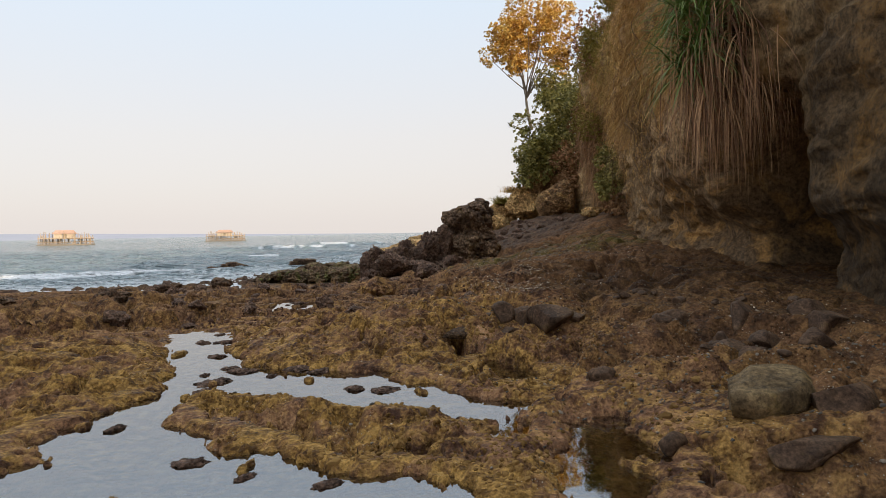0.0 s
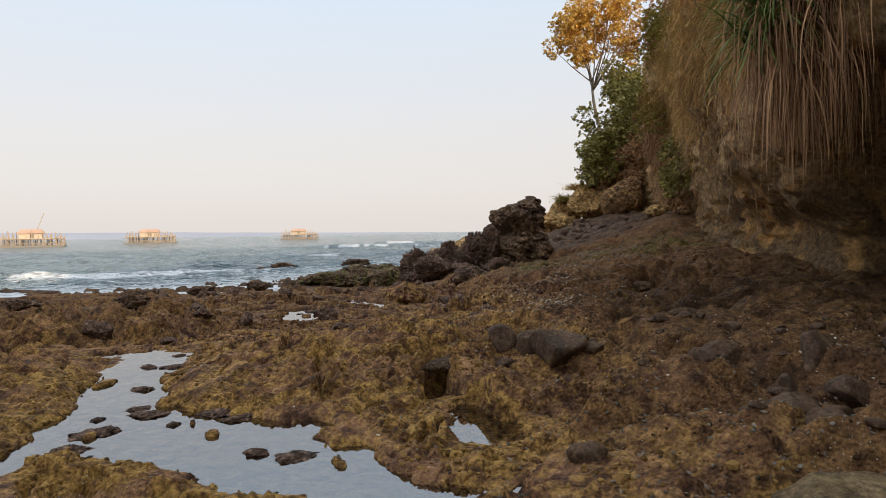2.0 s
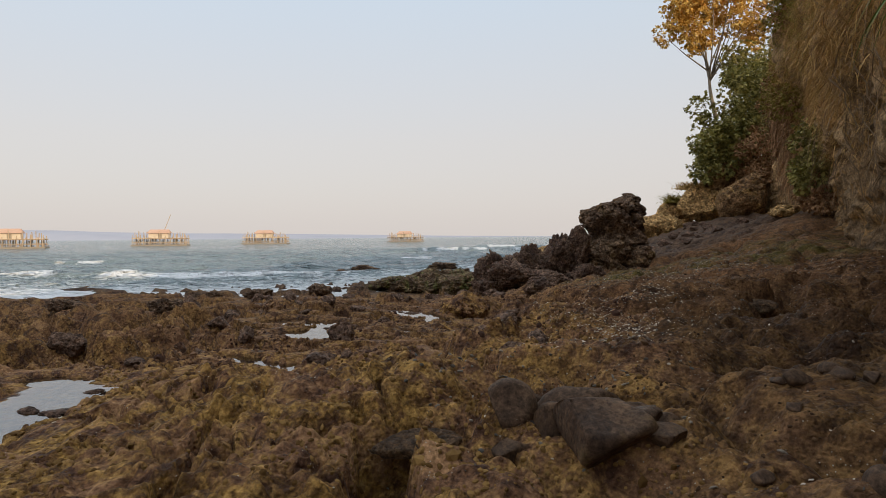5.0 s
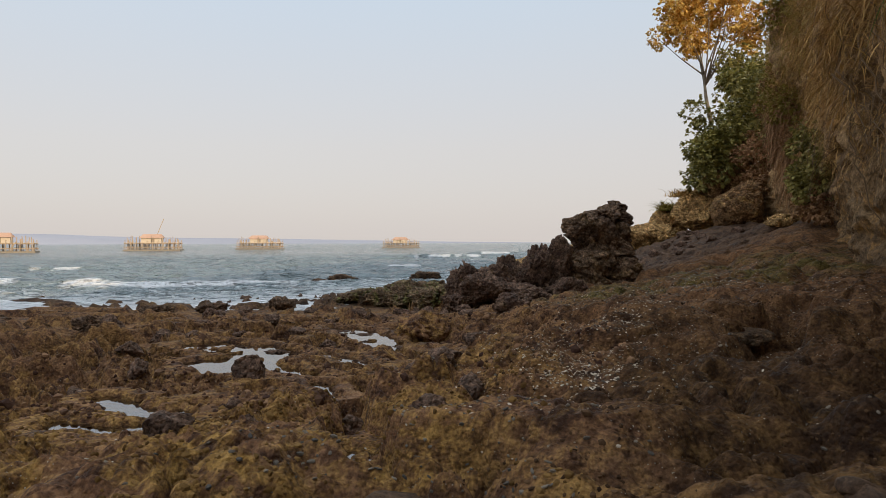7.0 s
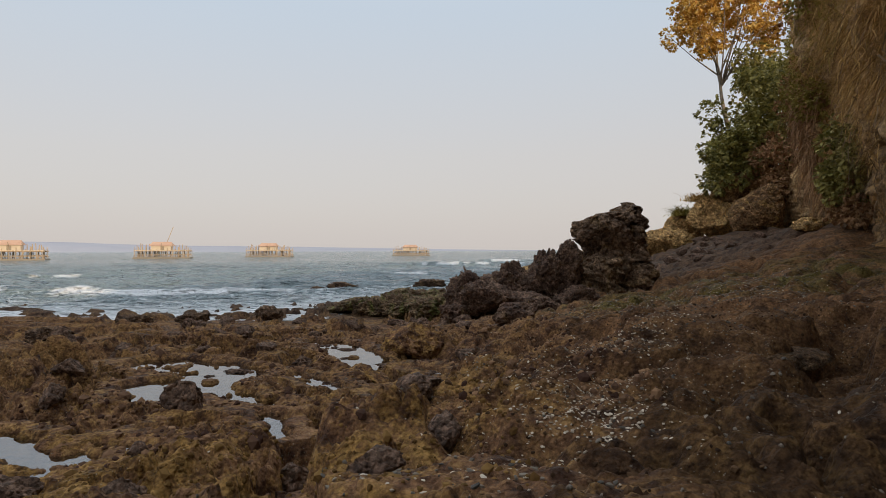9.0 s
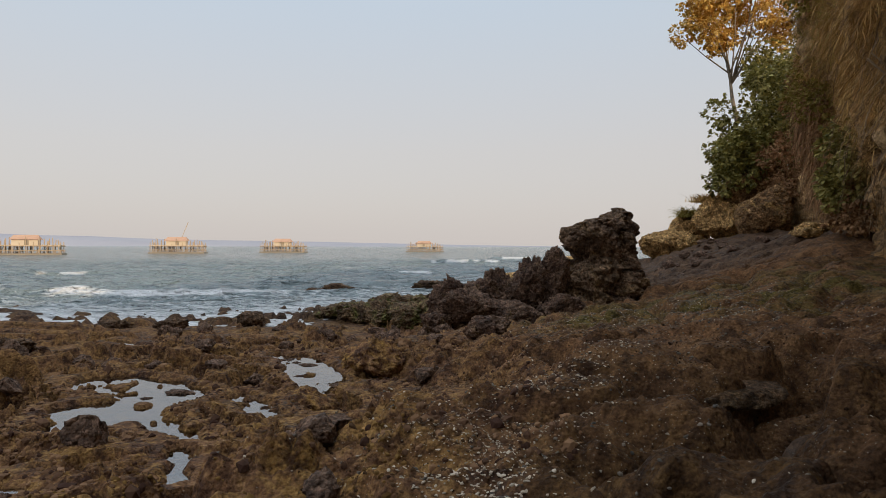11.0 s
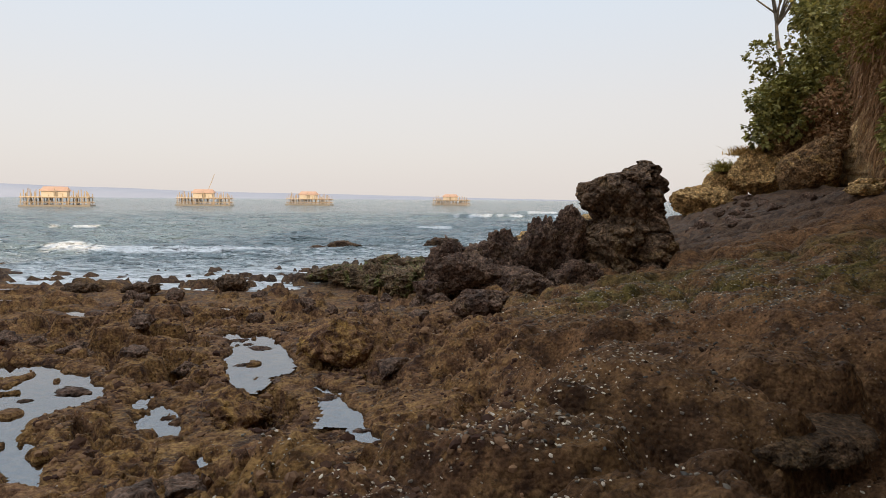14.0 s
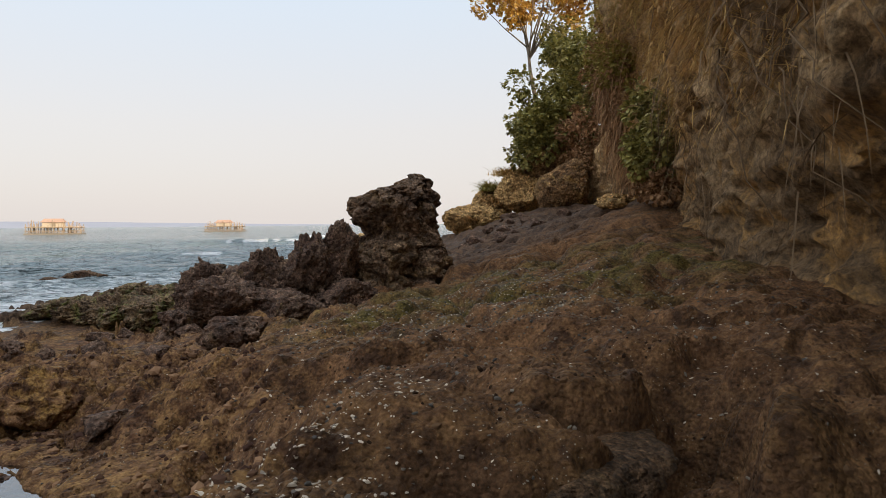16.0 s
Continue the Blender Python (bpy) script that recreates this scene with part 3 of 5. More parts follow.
    z = z + lee * 1.05 * (np.minimum(hum, 0.34) ** 0.75 - 0.28) * smooth(0.2, 2.0, c)
    # worn grooves across the smooth rock under the cliff
    z = z - near * (1 - smooth(0.2, 0.7, crag - 0.3)) * 0.09 * smooth(0.09, 0.0, np.abs(fbm2(x / 1.9 + 3, y / 1.3, 3, 15)))
    for x1, y1, x2, y2, r, dep, *soft in HOLLOWS:
        d = capsule(x + 0.1 * fbm2(x * 3, y * 3, 2, 21), y + 0.1 * fbm2(x * 3, y * 3, 2, 22), x1, y1, x2, y2, r, r)
        z = z - dep * smooth(0.06, -(soft[0] if soft else 0.12), d)
    beds = []
    for _k, (level, caps) in POOLS.items():
        xs, ys = [v for q in caps for v in (q[0], q[2])], [v for q in caps for v in (q[1], q[3])]
        m = (x > min(xs) - 2.2) & (x < max(xs) + 2.2) & (y > min(ys) - 2.2) & (y < max(ys) + 2.2)
        if not m.any():
            continue
        px, py = x[m], y[m]
        d = pool_edge(px, py, caps)
        # banks rise gently from the water
        relief = z[m] - b[m]
        rise, lumps = {"pit": (2.0, 0.10), "cleft": (2.0, 0.10), "great": (0.10, 0.06), "runnel": (0.12, 0.06)}.get(_k, (0.055, 0.05))
        bank = level + 0.02 + rise * np.clip(d, 0, 3) + np.minimum(relief + 0.09, lumps + 0.12 * np.clip(d, 0, 3)) * np.clip(d * 5, 0, 1)
        low = np.minimum(z[m], bank)
        low = np.where(d < 0.3, np.maximum(low, level + 0.012 + 0.055 * smooth(0.0, 0.10, d)), low)
        z[m] = low + (z[m] - low) * smooth(0.9, 1.9, d)
        isle = fbm2(px * 3.1, py * 2.6, 3, 61)
        beds.append((m, d, level - 0.10 * smooth(0.0, -0.16, d) - 0.02 + 0.18 * smooth(0.46, 0.62, isle) + 0.02 * rough[m]))
    for m, d, bed in beds:
        z[m] = np.where(d < 0, np.minimum(bed, z[m] + 0.02), z[m])
    return z


def spaced(edges):
    """Coordinates from stretches (start, end, step at start, step at end)."""
    out = []
    for a, b, s0, s1 in edges:
        v = a
        while v < b:
            out.append(v)
            v += s0 + (s1 - s0) * (v - a) / (b - a)
    out.append(edges[-1][1])
    return np.array(out)


GX = spaced([(-4500, -60, 900, 12), (-60, -12, 8, 0.4), (-12, -4.6, 0.25, 0.035), (-4.6, 5.0, 0.025, 0.025), (5.0, 9, 0.027, 0.06), (9, 20, 0.06, 0.3), (20, 60, 0.5, 8), (60, 4500, 20, 900)])
GY = spaced([(-4500, -40, 900, 10), (-40, -4, 4, 0.15), (-4, -1.8, 0.1, 0.03), (-1.8, 9.5, 0.026, 0.026), (9.5, 16, 0.027, 0.045), (16, 27, 0.055, 0.12), (27, 50, 0.15, 0.8), (50, 90, 1.0, 6), (90, 4800, 15, 700)])
_X, _Y = np.meshgrid(GX, GY)
_Z = height(_X, _Y)
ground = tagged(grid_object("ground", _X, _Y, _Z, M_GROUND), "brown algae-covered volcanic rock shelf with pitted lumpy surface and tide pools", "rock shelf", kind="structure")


def ground_z(x, y):
    """The sheet's height by bilinear interpolation."""
    i = min(max(int(np.searchsorted(GX, x)) - 1, 0), len(GX) - 2)
    j = min(max(int(np.searchsorted(GY, y)) - 1, 0), len(GY) - 2)
    u, v = (x - GX[i]) / (GX[i + 1] - GX[i]), (y - GY[j]) / (GY[j + 1] - GY[j])
    return float((_Z[j, i] * (1 - u) + _Z[j, i + 1] * u) * (1 - v) + (_Z[j + 1, i] * (1 - u) + _Z[j + 1, i + 1] * u) * v)


def ground_heights(x, y):
    """The same for arrays."""
    i = np.clip(np.searchsorted(GX, x) - 1, 0, len(GX) - 2)
    j = np.clip(np.searchsorted(GY, y) - 1, 0, len(GY) - 2)
    u, v = (x - GX[i]) / (GX[i + 1] - GX[i]), (y - GY[j]) / (GY[j + 1] - GY[j])
    return (_Z[j, i] * (1 - u) + _Z[j, i + 1] * u) * (1 - v) + (_Z[j + 1, i] * (1 - u) + _Z[j + 1, i + 1] * u) * v


# pools of still water
for _k, (_level, _caps) in POOLS.items():
    xs, ys = [v for q in _caps for v in (q[0], q[2])], [v for q in _caps for v in (q[1], q[3])]
    gx, gy = np.arange(min(xs) - 1.1, max(xs) + 1.1, 0.05), np.arange(min(ys) - 1.1, max(ys) + 1.1, 0.05)
    px, py = np.meshgrid(gx, gy)
    d = pool_edge(px, py, _caps)
    f = grid_faces(len(gx), len(gy))
    f = f[(d.ravel()[f] < 0.09).all(1)]
    used, inv = np.unique(f, return_inverse=True)
    vs = np.stack([px.ravel()[used], py.ravel()[used], np.full(len(used), _level)], -1)
    tagged(link_mesh("tide_pool", vs, inv.reshape(-1, 4), M_POOL, None, True), "still clear water lying in a hollow of the rock", "tide pool", kind="structure")


# ---------------------------------------------------------------- the sea
# breaking crests: x0 x1 y half-width height
CRESTS = [(-12, 14, 101, 1.8, 0.55), (-34, 0, 38, 0.9, 0.34), (-70, -20, 62, 1.0, 0.3), (-8, 8, 64, 0.9, 0.25), (4, 22, 128, 2.5, 0.6)]


def crest_line(x, y, c):
    x0, x1, yc, hw, _ = c
    along = smooth(x0, x0 + 0.15 * (x1 - x0), x) * smooth(x1, x1 - 0.15 * (x1 - x0), x)
    return along, (y - yc - 1.5 * np.sin(x / 6.0 + yc) - 0.05 * x) / hw


def wave(x, y):
    off = np.maximum(-shore(x, y), 0)
    a = smooth(0.0, 12, off)
    far = smooth(170, 80, y)
    z = 0.25 * fbm2(x / 2.0, y / 0.8, 4, 71, 0.6) + 0.18 * a * fbm2(x / 9, y / 3.2, 3, 75)
    z = far * (0.3 + 0.7 * a) * z + 0.02
    for c in CRESTS:
        along, d = crest_line(x, y, c)
        z = z + c[4] * along * np.exp(-d * d)
    return z


def breaking(x, y):
    """How much the water foams."""
    off = -shore(x, y)
    f = 0.20 * smooth(6.0, 0.5, off) + 0.44 * smooth(26.0, 5.0, off)
    for c in CRESTS:
        along, d = crest_line(x, y, c)
        gap = smooth(-0.5 if c[2] < 50 else -0.1, 0.05 if c[2] < 50 else 0.4, fbm2(x / 3.0, y * 0 + c[2], 3, 77, 0.7))
        f = np.maximum(f, 0.66 * along * gap * smooth(1.1, 0.2, np.abs(d + 0.45)))
    return f


SX = spaced([(-4600, -120, 900, 20), (-120, -40, 10, 0.6), (-40, 16, 0.40, 0.40), (16, 60, 0.5, 8), (60, 4600, 20, 900)])
SY = spaced([(14, 46, 0.14, 0.2), (46, 132, 0.25, 1.0), (132, 150, 1.0, 2.2), (150, 4700, 3, 400)])
_SX, _SY = np.meshgrid(SX, SY)
sea = tagged(grid_object("sea", _SX, _SY, wave(_SX, _SY), M_SEA), "grey-blue choppy sea with small breaking waves and a foaming edge", "sea", kind="structure")
sea.data.attributes.new("foam", "FLOAT", "POINT").data.foreach_set("value", breaking(_SX, _SY).astype(np.float32).ravel())


# ---------------------------------------------------------------- rocks
_ico = {}


def ico(sub):
    if sub not in _ico:
        bm = bmesh.new()
        bmesh.ops.create_icosphere(bm, subdivisions=sub, radius=1.0)
        v = np.array([p.co[:] for p in bm.verts])
        f = [[q.index for q in p.verts] for p in bm.faces]
        bm.free()
        _ico[sub] = (v, f)
    return _ico[sub]


def rock(name, at, size, seed, mat, label, category="rock", sub=4, crag=0.2, knob=0.0, flat=0.0, turn=0.0, group="", sink=0.15, sharp=0.8, cut=0.62):
    """A stone of its own: a ball pressed, faceted and roughened. at: where its foot stands (x, y) or (x, y, z)."""
    v, f = ico(sub)
    n = v.copy()
    rng = np.random.RandomState(seed)
    # facets: cut the ball by a few planes
    for _ in range(9):
        d = rng.normal(size=3)
        d /= np.linalg.norm(d)
        k = rng.uniform(cut, cut + 0.3)
        over = np.maximum(n @ d - k, 0)
        n = n - over[:, None] * d * sharp
    p = n * np.array(size) / min(size)
    r = fbm3(p[:, 0] * 1.1 + seed, p[:, 1] * 1.1, p[:, 2] * 1.1, 4, seed)
    n = n * (1 + crag * r)[:, None]
    if knob:
        q = 1 - np.abs(fbm3(p[:, 0] * 2.6, p[:, 1] * 2.6 + seed, p[:, 2] * 2.6, 4, seed + 5, 0.6))
        n = n * (1 + knob * (q - 0.7))[:, None]
        w = n * np.array(size)
        n = n * (1 + min(knob, 0.5) * 0.5 * (np.abs(fbm3(w[:, 0] * 6, w[:, 1] * 6 + seed, w[:, 2] * 6, 2, seed + 9)) ** 0.7 - 0.4))[:, None]
    if flat:
        n[:, 2] = np.minimum(n[:, 2], 1 - flat)
    n = n * np.array(size)
    c, s = math.cos(radians(turn)), math.sin(radians(turn))
    n[:, :2] = n[:, :2] @ np.array([[c, s], [-s, c]])
    lowest = n[:, 2].min()
    x, y = at[:2]
    z = at[2] if len(at) > 2 else ground_z(x, y)
    ob = link_mesh(name, n + (0, 0, -lowest), f, mat, None, True)
    ob.location = (x, y, z - sink * size[2] * 2)
    return tagged(ob, label, category, group)


# the leaning stack on the shelf: rings of height, middle x, middle y, half width, half depth
def sea_stack():
    sides = [(0.2, 3.9, 7.5), (0.9, 4.25, 7.38), (1.2, 4.42, 7.35), (1.55, 4.68, 7.35), (1.9, 5.02, 7.28), (2.24, 5.14, 7.2), (2.5, 4.98, 7.1), (2.84, 4.86, 7.0),
             (3.12, 5.02, 7.02), (3.3, 5.5, 7.0), (3.48, 5.95, 6.96), (3.62, 6.2, 6.86), (3.72, 6.4, 6.7)]
    rings = [(z, (a + b) / 2, 23.65, (b - a) / 2, min(0.85 * (b - a) / 2, 1.15)) for z, a, b in sides]
    R = np.array(rings)
    zs = np.linspace(0.2, 3.72, 130)
    na = 190
    a = np.linspace(0, 2 * np.pi, na, endpoint=False)
    cx, cy, hw, hd = (np.interp(zs, R[:, 0], R[:, k])[:, None] for k in (1, 2, 3, 4))
    sq = 1 / (np.abs(np.cos(a)) ** 3.2 + np.abs(np.sin(a)) ** 3.2) ** (1 / 3.2)
    X, Y = cx + hw * sq * np.cos(a), cy + hd * sq * np.sin(a)
    Z = zs[:, None] + 0 * a
    P = np.stack([X, Y, Z], -1)
    r1 = fbm3(X * 0.9, Y * 0.9, Z * 0.9, 3, 81)
    r2 = 1 - np.abs(fbm3(X * 1.9, Y * 1.9, Z * 1.5, 5, 85, 0.62))
    r3 = fbm3(X * 6, Y * 6, Z * 6, 3, 88)
    blocks = np.abs(fbm3(X * 0.9 + 4, Y * 0.9, Z * 1.3, 2, 92))
    knobs = np.abs(fbm3(X * 2.6, Y * 2.6, Z * 2.6, 2, 95)) ** 0.7
    pits = np.abs(fbm3(X * 7.0, Y * 7.0, Z * 7.0, 2, 97)) ** 0.7
    # a deep shaded gully splits the landward side from the brown face
    gully = np.exp(-((a - 5.25 - 0.12 * (Z - 2)) / 0.16) ** 2)
    push = 0.16 * r1 + 0.34 * (r2 - 0.74) + 0.05 * r3 - 0.28 * smooth(0.10, 0.0, blocks) + 0.34 * (knobs - 0.4) + 0.13 * (pits - 0.4) - 0.45 * gully * smooth(0.6, 1.2, Z) * smooth(3.6, 3.0, Z)
    # a step in the face: block on top, worn gully on the lee side
    push = push - 0.18 * np.exp(-(((Z - 2.25) / 0.22) ** 2)) * smooth(0.4, -0.4, np.cos(a) - 0.3)
    X, Y = X + push * np.cos(a), Y + push * np.sin(a)
    Z = Z + 0.10 * fbm3(X * 2, Y * 2, Z * 2, 3, 90)
    verts = np.stack([X, Y, Z], -1).reshape(-1, 3)
    faces = []
    for j in range(len(zs) - 1):
        for i in range(na):
            k = (i + 1) % na
            faces.append([j * na + i, j * na + k, (j + 1) * na + k, (j + 1) * na + i])
    top = len(verts)
    verts = np.vstack([verts, verts[-na:].mean(0) + (0, 0, 0.03)])
    faces += [[(len(zs) - 1) * na + i, (len(zs) - 1) * na + (i + 1) % na, top] for i in range(na)]
    ob = link_mesh("rock_pillar", verts, faces, M_STACK, None, True)
    return tagged(ob, "tall weathered dark brown rock stack standing on the shelf", "rock stack")


sea_stack()

# jagged dark outcrop running from the stack to the water
JAG = [((4.35, 22.5), (0.5, 0.5, 0.58), 101), ((3.75, 22.3), (0.5, 0.5, 0.60), 102), ((2.9, 22.4), (0.52, 0.5, 0.62), 103), ((2.35, 22.3), (0.45, 0.5, 0.60), 104),
       ((1.85, 22.5), (0.4, 0.45, 0.64), 105), ((1.4, 22.6), (0.34, 0.4, 0.58), 110), ((3.0, 21.4), (0.7, 0.5, 0.40), 106), ((2.1, 21.3), (0.6, 0.45, 0.42), 107),
       ((4.6, 21.6), (0.5, 0.45, 0.3), 108), ((1.2, 21.5), (0.45, 0.4, 0.34), 109), ((3.8, 21.2), (0.45, 0.4, 0.30), 119)]
for at, size, seed in JAG:
    rock("crag", at, (1.25 * size[0], 1.25 * size[1], (1.45 if at[1] > 22 else 1.25) * size[2]), seed, M_CRAG, "jagged dark volcanic crag in the outcrop beside the stack", "crag", 5, 0.30, 0.50, group="outcrop", sink=0.12, sharp=1.0, cut=0.50, turn=seed * 37)
MOSS = [((0.45, 23.4), (0.8, 0.7, 0.40), 111), ((-0.5, 24.0), (0.8, 0.7, 0.33), 112), ((-1.3, 24.8), (0.7, 0.6, 0.30), 113), ((-2.1, 25.5), (0.7, 0.6, 0.24), 114),
        ((0.1, 25.4), (0.9, 0.7, 0.36), 115), ((-0.9, 26.4), (0.7, 0.6, 0.34), 116), ((1.0, 24.6), (0.8, 0.7, 0.36), 117), ((-2.9, 26.4), (0.6, 0.5, 0.18), 118)]
for at, size, seed in MOSS:
    rock("mossy_rock", at, size, seed, M_MOSSY, "low dark rock with green weed at the water's edge", "rock", 5, 0.55, 0.8, group="weedy rocks", sink=0.12, turn=seed * 53)

rock("boulder", (2.45, 17.1), (0.5, 0.42, 0.27), 121, M_CRAG, "rounded knobbly brown boulder lying on the shelf", "boulder", 5, 0.25, 0.35)
rock("headland_rock", (5.4, 33.5, 0.0), (2.9, 2.0, 0.95), 122, M_TAN, "low brown sloping rock mass behind the stack", "rock", 5, 0.25, 0.2, sink=0.1)
rock("headland_rock", (7.2, 34.5, 0.4), (2.2, 2.0, 0.95), 123, M_TAN, "brown rock mass behind the stack", "rock", 5, 0.25, 0.2, sink=0.1)
rock("sea_rock", (-4.7, 37.5, -0.05), (0.75, 0.6, 0.3), 124, M_STACK, "dark rock awash in the sea", "rock", 5, 0.5, 0.8, group="sea rocks")
rock("sea_rock", (-6.0, 37.2, -0.05), (0.35, 0.3, 0.2), 130, M_STACK, "dark rock awash in the sea", "rock", 5, 0.5, 0.8, group="sea rocks")
rock("sea_rock", (-0.4, 42.0, -0.05), (0.9, 0.6, 0.3), 125, M_STACK, "dark rock awash in the sea", "rock", 5, 0.5, 0.8, group="sea rocks")
rock("sea_rock", (-4.8, 23.7), (0.42, 0.36, 0.28), 126, M_STACK, "dark brown rock standing at the water's edge", "rock", 5, 0.4, 0.6, group="sea rocks")
rock("sea_rock", (-6.6, 22.2), (0.42, 0.36, 0.18), 127, M_STACK, "brown rock at the water's edge", "rock", 5, 0.4, 0.6, group="sea rocks")
rock("sea_rock", (-8.6, 22.6), (0.45, 0.36, 0.16), 128, M_STACK, "brown rock at the water's edge", "rock", 5, 0.4, 0.6, group="sea rocks")
rock("sea_rock", (-11.2, 18.4), (0.6, 0.45, 0.22), 129, M_STACK, "dark rounded rock at the edge of the shelf", "rock", 5, 0.4, 0.6, group="sea rocks")
rock("sea_rock", (-7.4, 16.6), (0.45, 0.4, 0.2), 131, M_STACK, "dark craggy rock on the shelf", "rock", 5, 0.4, 0.7, group="sea rocks")

# loose stones
STONES = [((0.88, 3.55), (0.36, 0.34, 0.32), 144, 10), ((0.62, 3.82), (0.20, 0.22, 0.28), 174, 30), ((1.22, 3.82), (0.26, 0.2, 0.15), 175, 20), ((0.95, 4.42), (0.38, 0.28, 0.30), 142, -15), ((0.36, 4.05), (0.20, 0.2, 0.21), 143, -25), ((0.42, 4.8), (0.42, 0.26, 0.22), 141, 35),
          ((1.32, 3.75), (0.22, 0.16, 0.15), 145, 0), ((1.27, 4.2), (0.24, 0.2, 0.18), 146, 60), ((1.22, 3.4), (0.17, 0.13, 0.12), 147, 0), ((1.67, 4.05), (0.18, 0.14, 0.12), 148, 30),
          ((1.62, 3.5), (0.2, 0.16, 0.11), 149, -20), ((-0.38, 3.15), (0.14, 0.12, 0.12), 150, 0), ((0.34, 3.7), (0.15, 0.12, 0.11), 171, 10), ((1.07, 3.55), (0.2, 0.13, 0.11), 172, -20),
          ((2.02, 1.2), (0.29, 0.21, 0.22), 152, 10), ((3.25, 2.45), (0.3, 0.24, 0.27), 153, 40), ((3.95, 1.75), (0.36, 0.26, 0.23), 154, 0),
          ((3.1, 1.75), (0.3, 0.22, 0.20), 155, 0), ((2.75, 2.2), (0.26, 0.2, 0.22), 156, 0), ((2.0, 0.7), (0.22, 0.18, 0.19), 157, 50), ((-0.24, -1.04), (0.13, 0.10, 0.10), 158, 0),
          ((1.0, -1.25), (0.34, 0.26, 0.2), 159, 10), ((0.48, -1.58), (0.40, 0.18, 0.14), 160, -10), ((2.56, 1.15), (0.32, 0.22, 0.21), 161, 0), ((2.86, 0.72), (0.38, 0.25, 0.21), 162, 20),
          ((1.75, -0.2), (0.3, 0.22, 0.16), 163, 80), ((4.3, 2.4), (0.3, 0.24, 0.22), 164, 0), ((2.5, 2.9), (0.26, 0.2, 0.19), 165, 0), ((4.7, 1.1), (0.36, 0.28, 0.24), 166, 20),
          ((0.07, 0.55), (0.17, 0.14, 0.14), 167, 0), ((3.9, 4.4), (0.24, 0.18, 0.14), 170, 0), ((2.0, 2.4), (0.16, 0.13, 0.11), 173, 0)]
for at, size, seed, turn in STONES:
    rock("stone", at, size, seed, M_STONE, "smooth rounded brown-grey stone lying on the rock shelf" if max(size) < 0.3 else "large worn brown boulder lying on the rock shelf",
         "stone", 4, 0.10, 0.05, turn=turn, group="loose stones", sink=0.44, sharp=1.0, cut=0.46)
rock("boulder", (0.66, -0.92), (0.42, 0.34, 0.24), 151, M_BOULDER, "large flat-topped olive-brown boulder with white barnacles, lying beside a runnel", "boulder", 5, 0.10, 0.06, turn=20, flat=0.25, sink=0.34, sharp=1.0, cut=0.48)
rock("boulder", (5.2, 9.12), (0.50, 0.34, 0.30), 183, M_STONE, "rounded brown boulder in front of a dark hollow", "boulder", 5, 0.10, 0.06, turn=30, sink=0.35, sharp=1.0, cut=0.5)
# lips of rock that overhang two hollows
rock("rock_ledge", (-0.28, 3.92, 0.70), (0.36, 0.2, 0.09), 181, M_LEDGE, "rounded lip of brown rock overhanging a dark hollow", "ledge", 5, 0.18, 0.12, turn=10, group="ledges", sink=0.1)
rock("rock_ledge", (5.05, 10.52, 0.87), (0.70, 0.40, 0.13), 182, M_LEDGE, "smooth lip of brown rock overhanging a dark hollow", "ledge", 5, 0.18, 0.10, turn=48, group="ledges", sink=0.0)
_r = random.Random(5)
for k in range(40):
    x, y = _r.uniform(1.6, 5.2), _r.uniform(0.2, 4.2)
    s = _r.uniform(0.04, 0.11)
    rock("stone", (x, y), (s * 1.3, s, s * 0.7), 200 + k, M_STONE, "small brown-grey stone lying on the rock shelf", "stone", 3, 0.15, group="loose stones", turn=_r.uniform(0, 180), sink=0.25, sharp=1.0, cut=0.5)

for _at, _size, _seed, _turn in (((-0.55, 10.95), (0.48, 0.89, 0.35), 661, 35), ((1.05, 10.7), (0.48, 0.65, 0.35), 662, -20), ((-1.2, 9.35), (0.58, 0.44, 0.24), 663, 15), ((-0.3, 12.6), (0.47, 0.53, 0.32), 664, 0), ((0.35, 15.2), (0.63, 0.53, 0.35), 666, 40)):
    rock("rock_mound", _at, _size, _seed, M_GROUND, "weedy ochre-topped block of rock standing between tide pools", "rock", 5, 0.28, 0.40, turn=_turn, group="blocks between pools", sink=0.52, sharp=0.9, cut=0.6)
_r = random.Random(6)
_made = 0
while _made < 75:
    x, y = _r.uniform(-6.5, 1.6), _r.uniform(6.5, 22.5)
    s = _r.uniform(0.10, 0.26) * (1.0 if y > 9 else 0.7)
    if any(float(pool_edge(np.array([x]), np.array([y]), caps)[0]) < 0.42 for level, caps in POOLS.values()):
        continue
    rock("shelf_rock", (x, y), (s * _r.uniform(1.0, 1.5), s, s * _r.uniform(0.6, 1.0)), 600 + _made, M_CRAG, "knobbly red-brown rock on the seaward shelf", "rock", 4, 0.35, 0.4, group="shelf rocks", turn=_r.uniform(0, 180), sink=0.3, sharp=1.0, cut=0.5)
    _made += 1

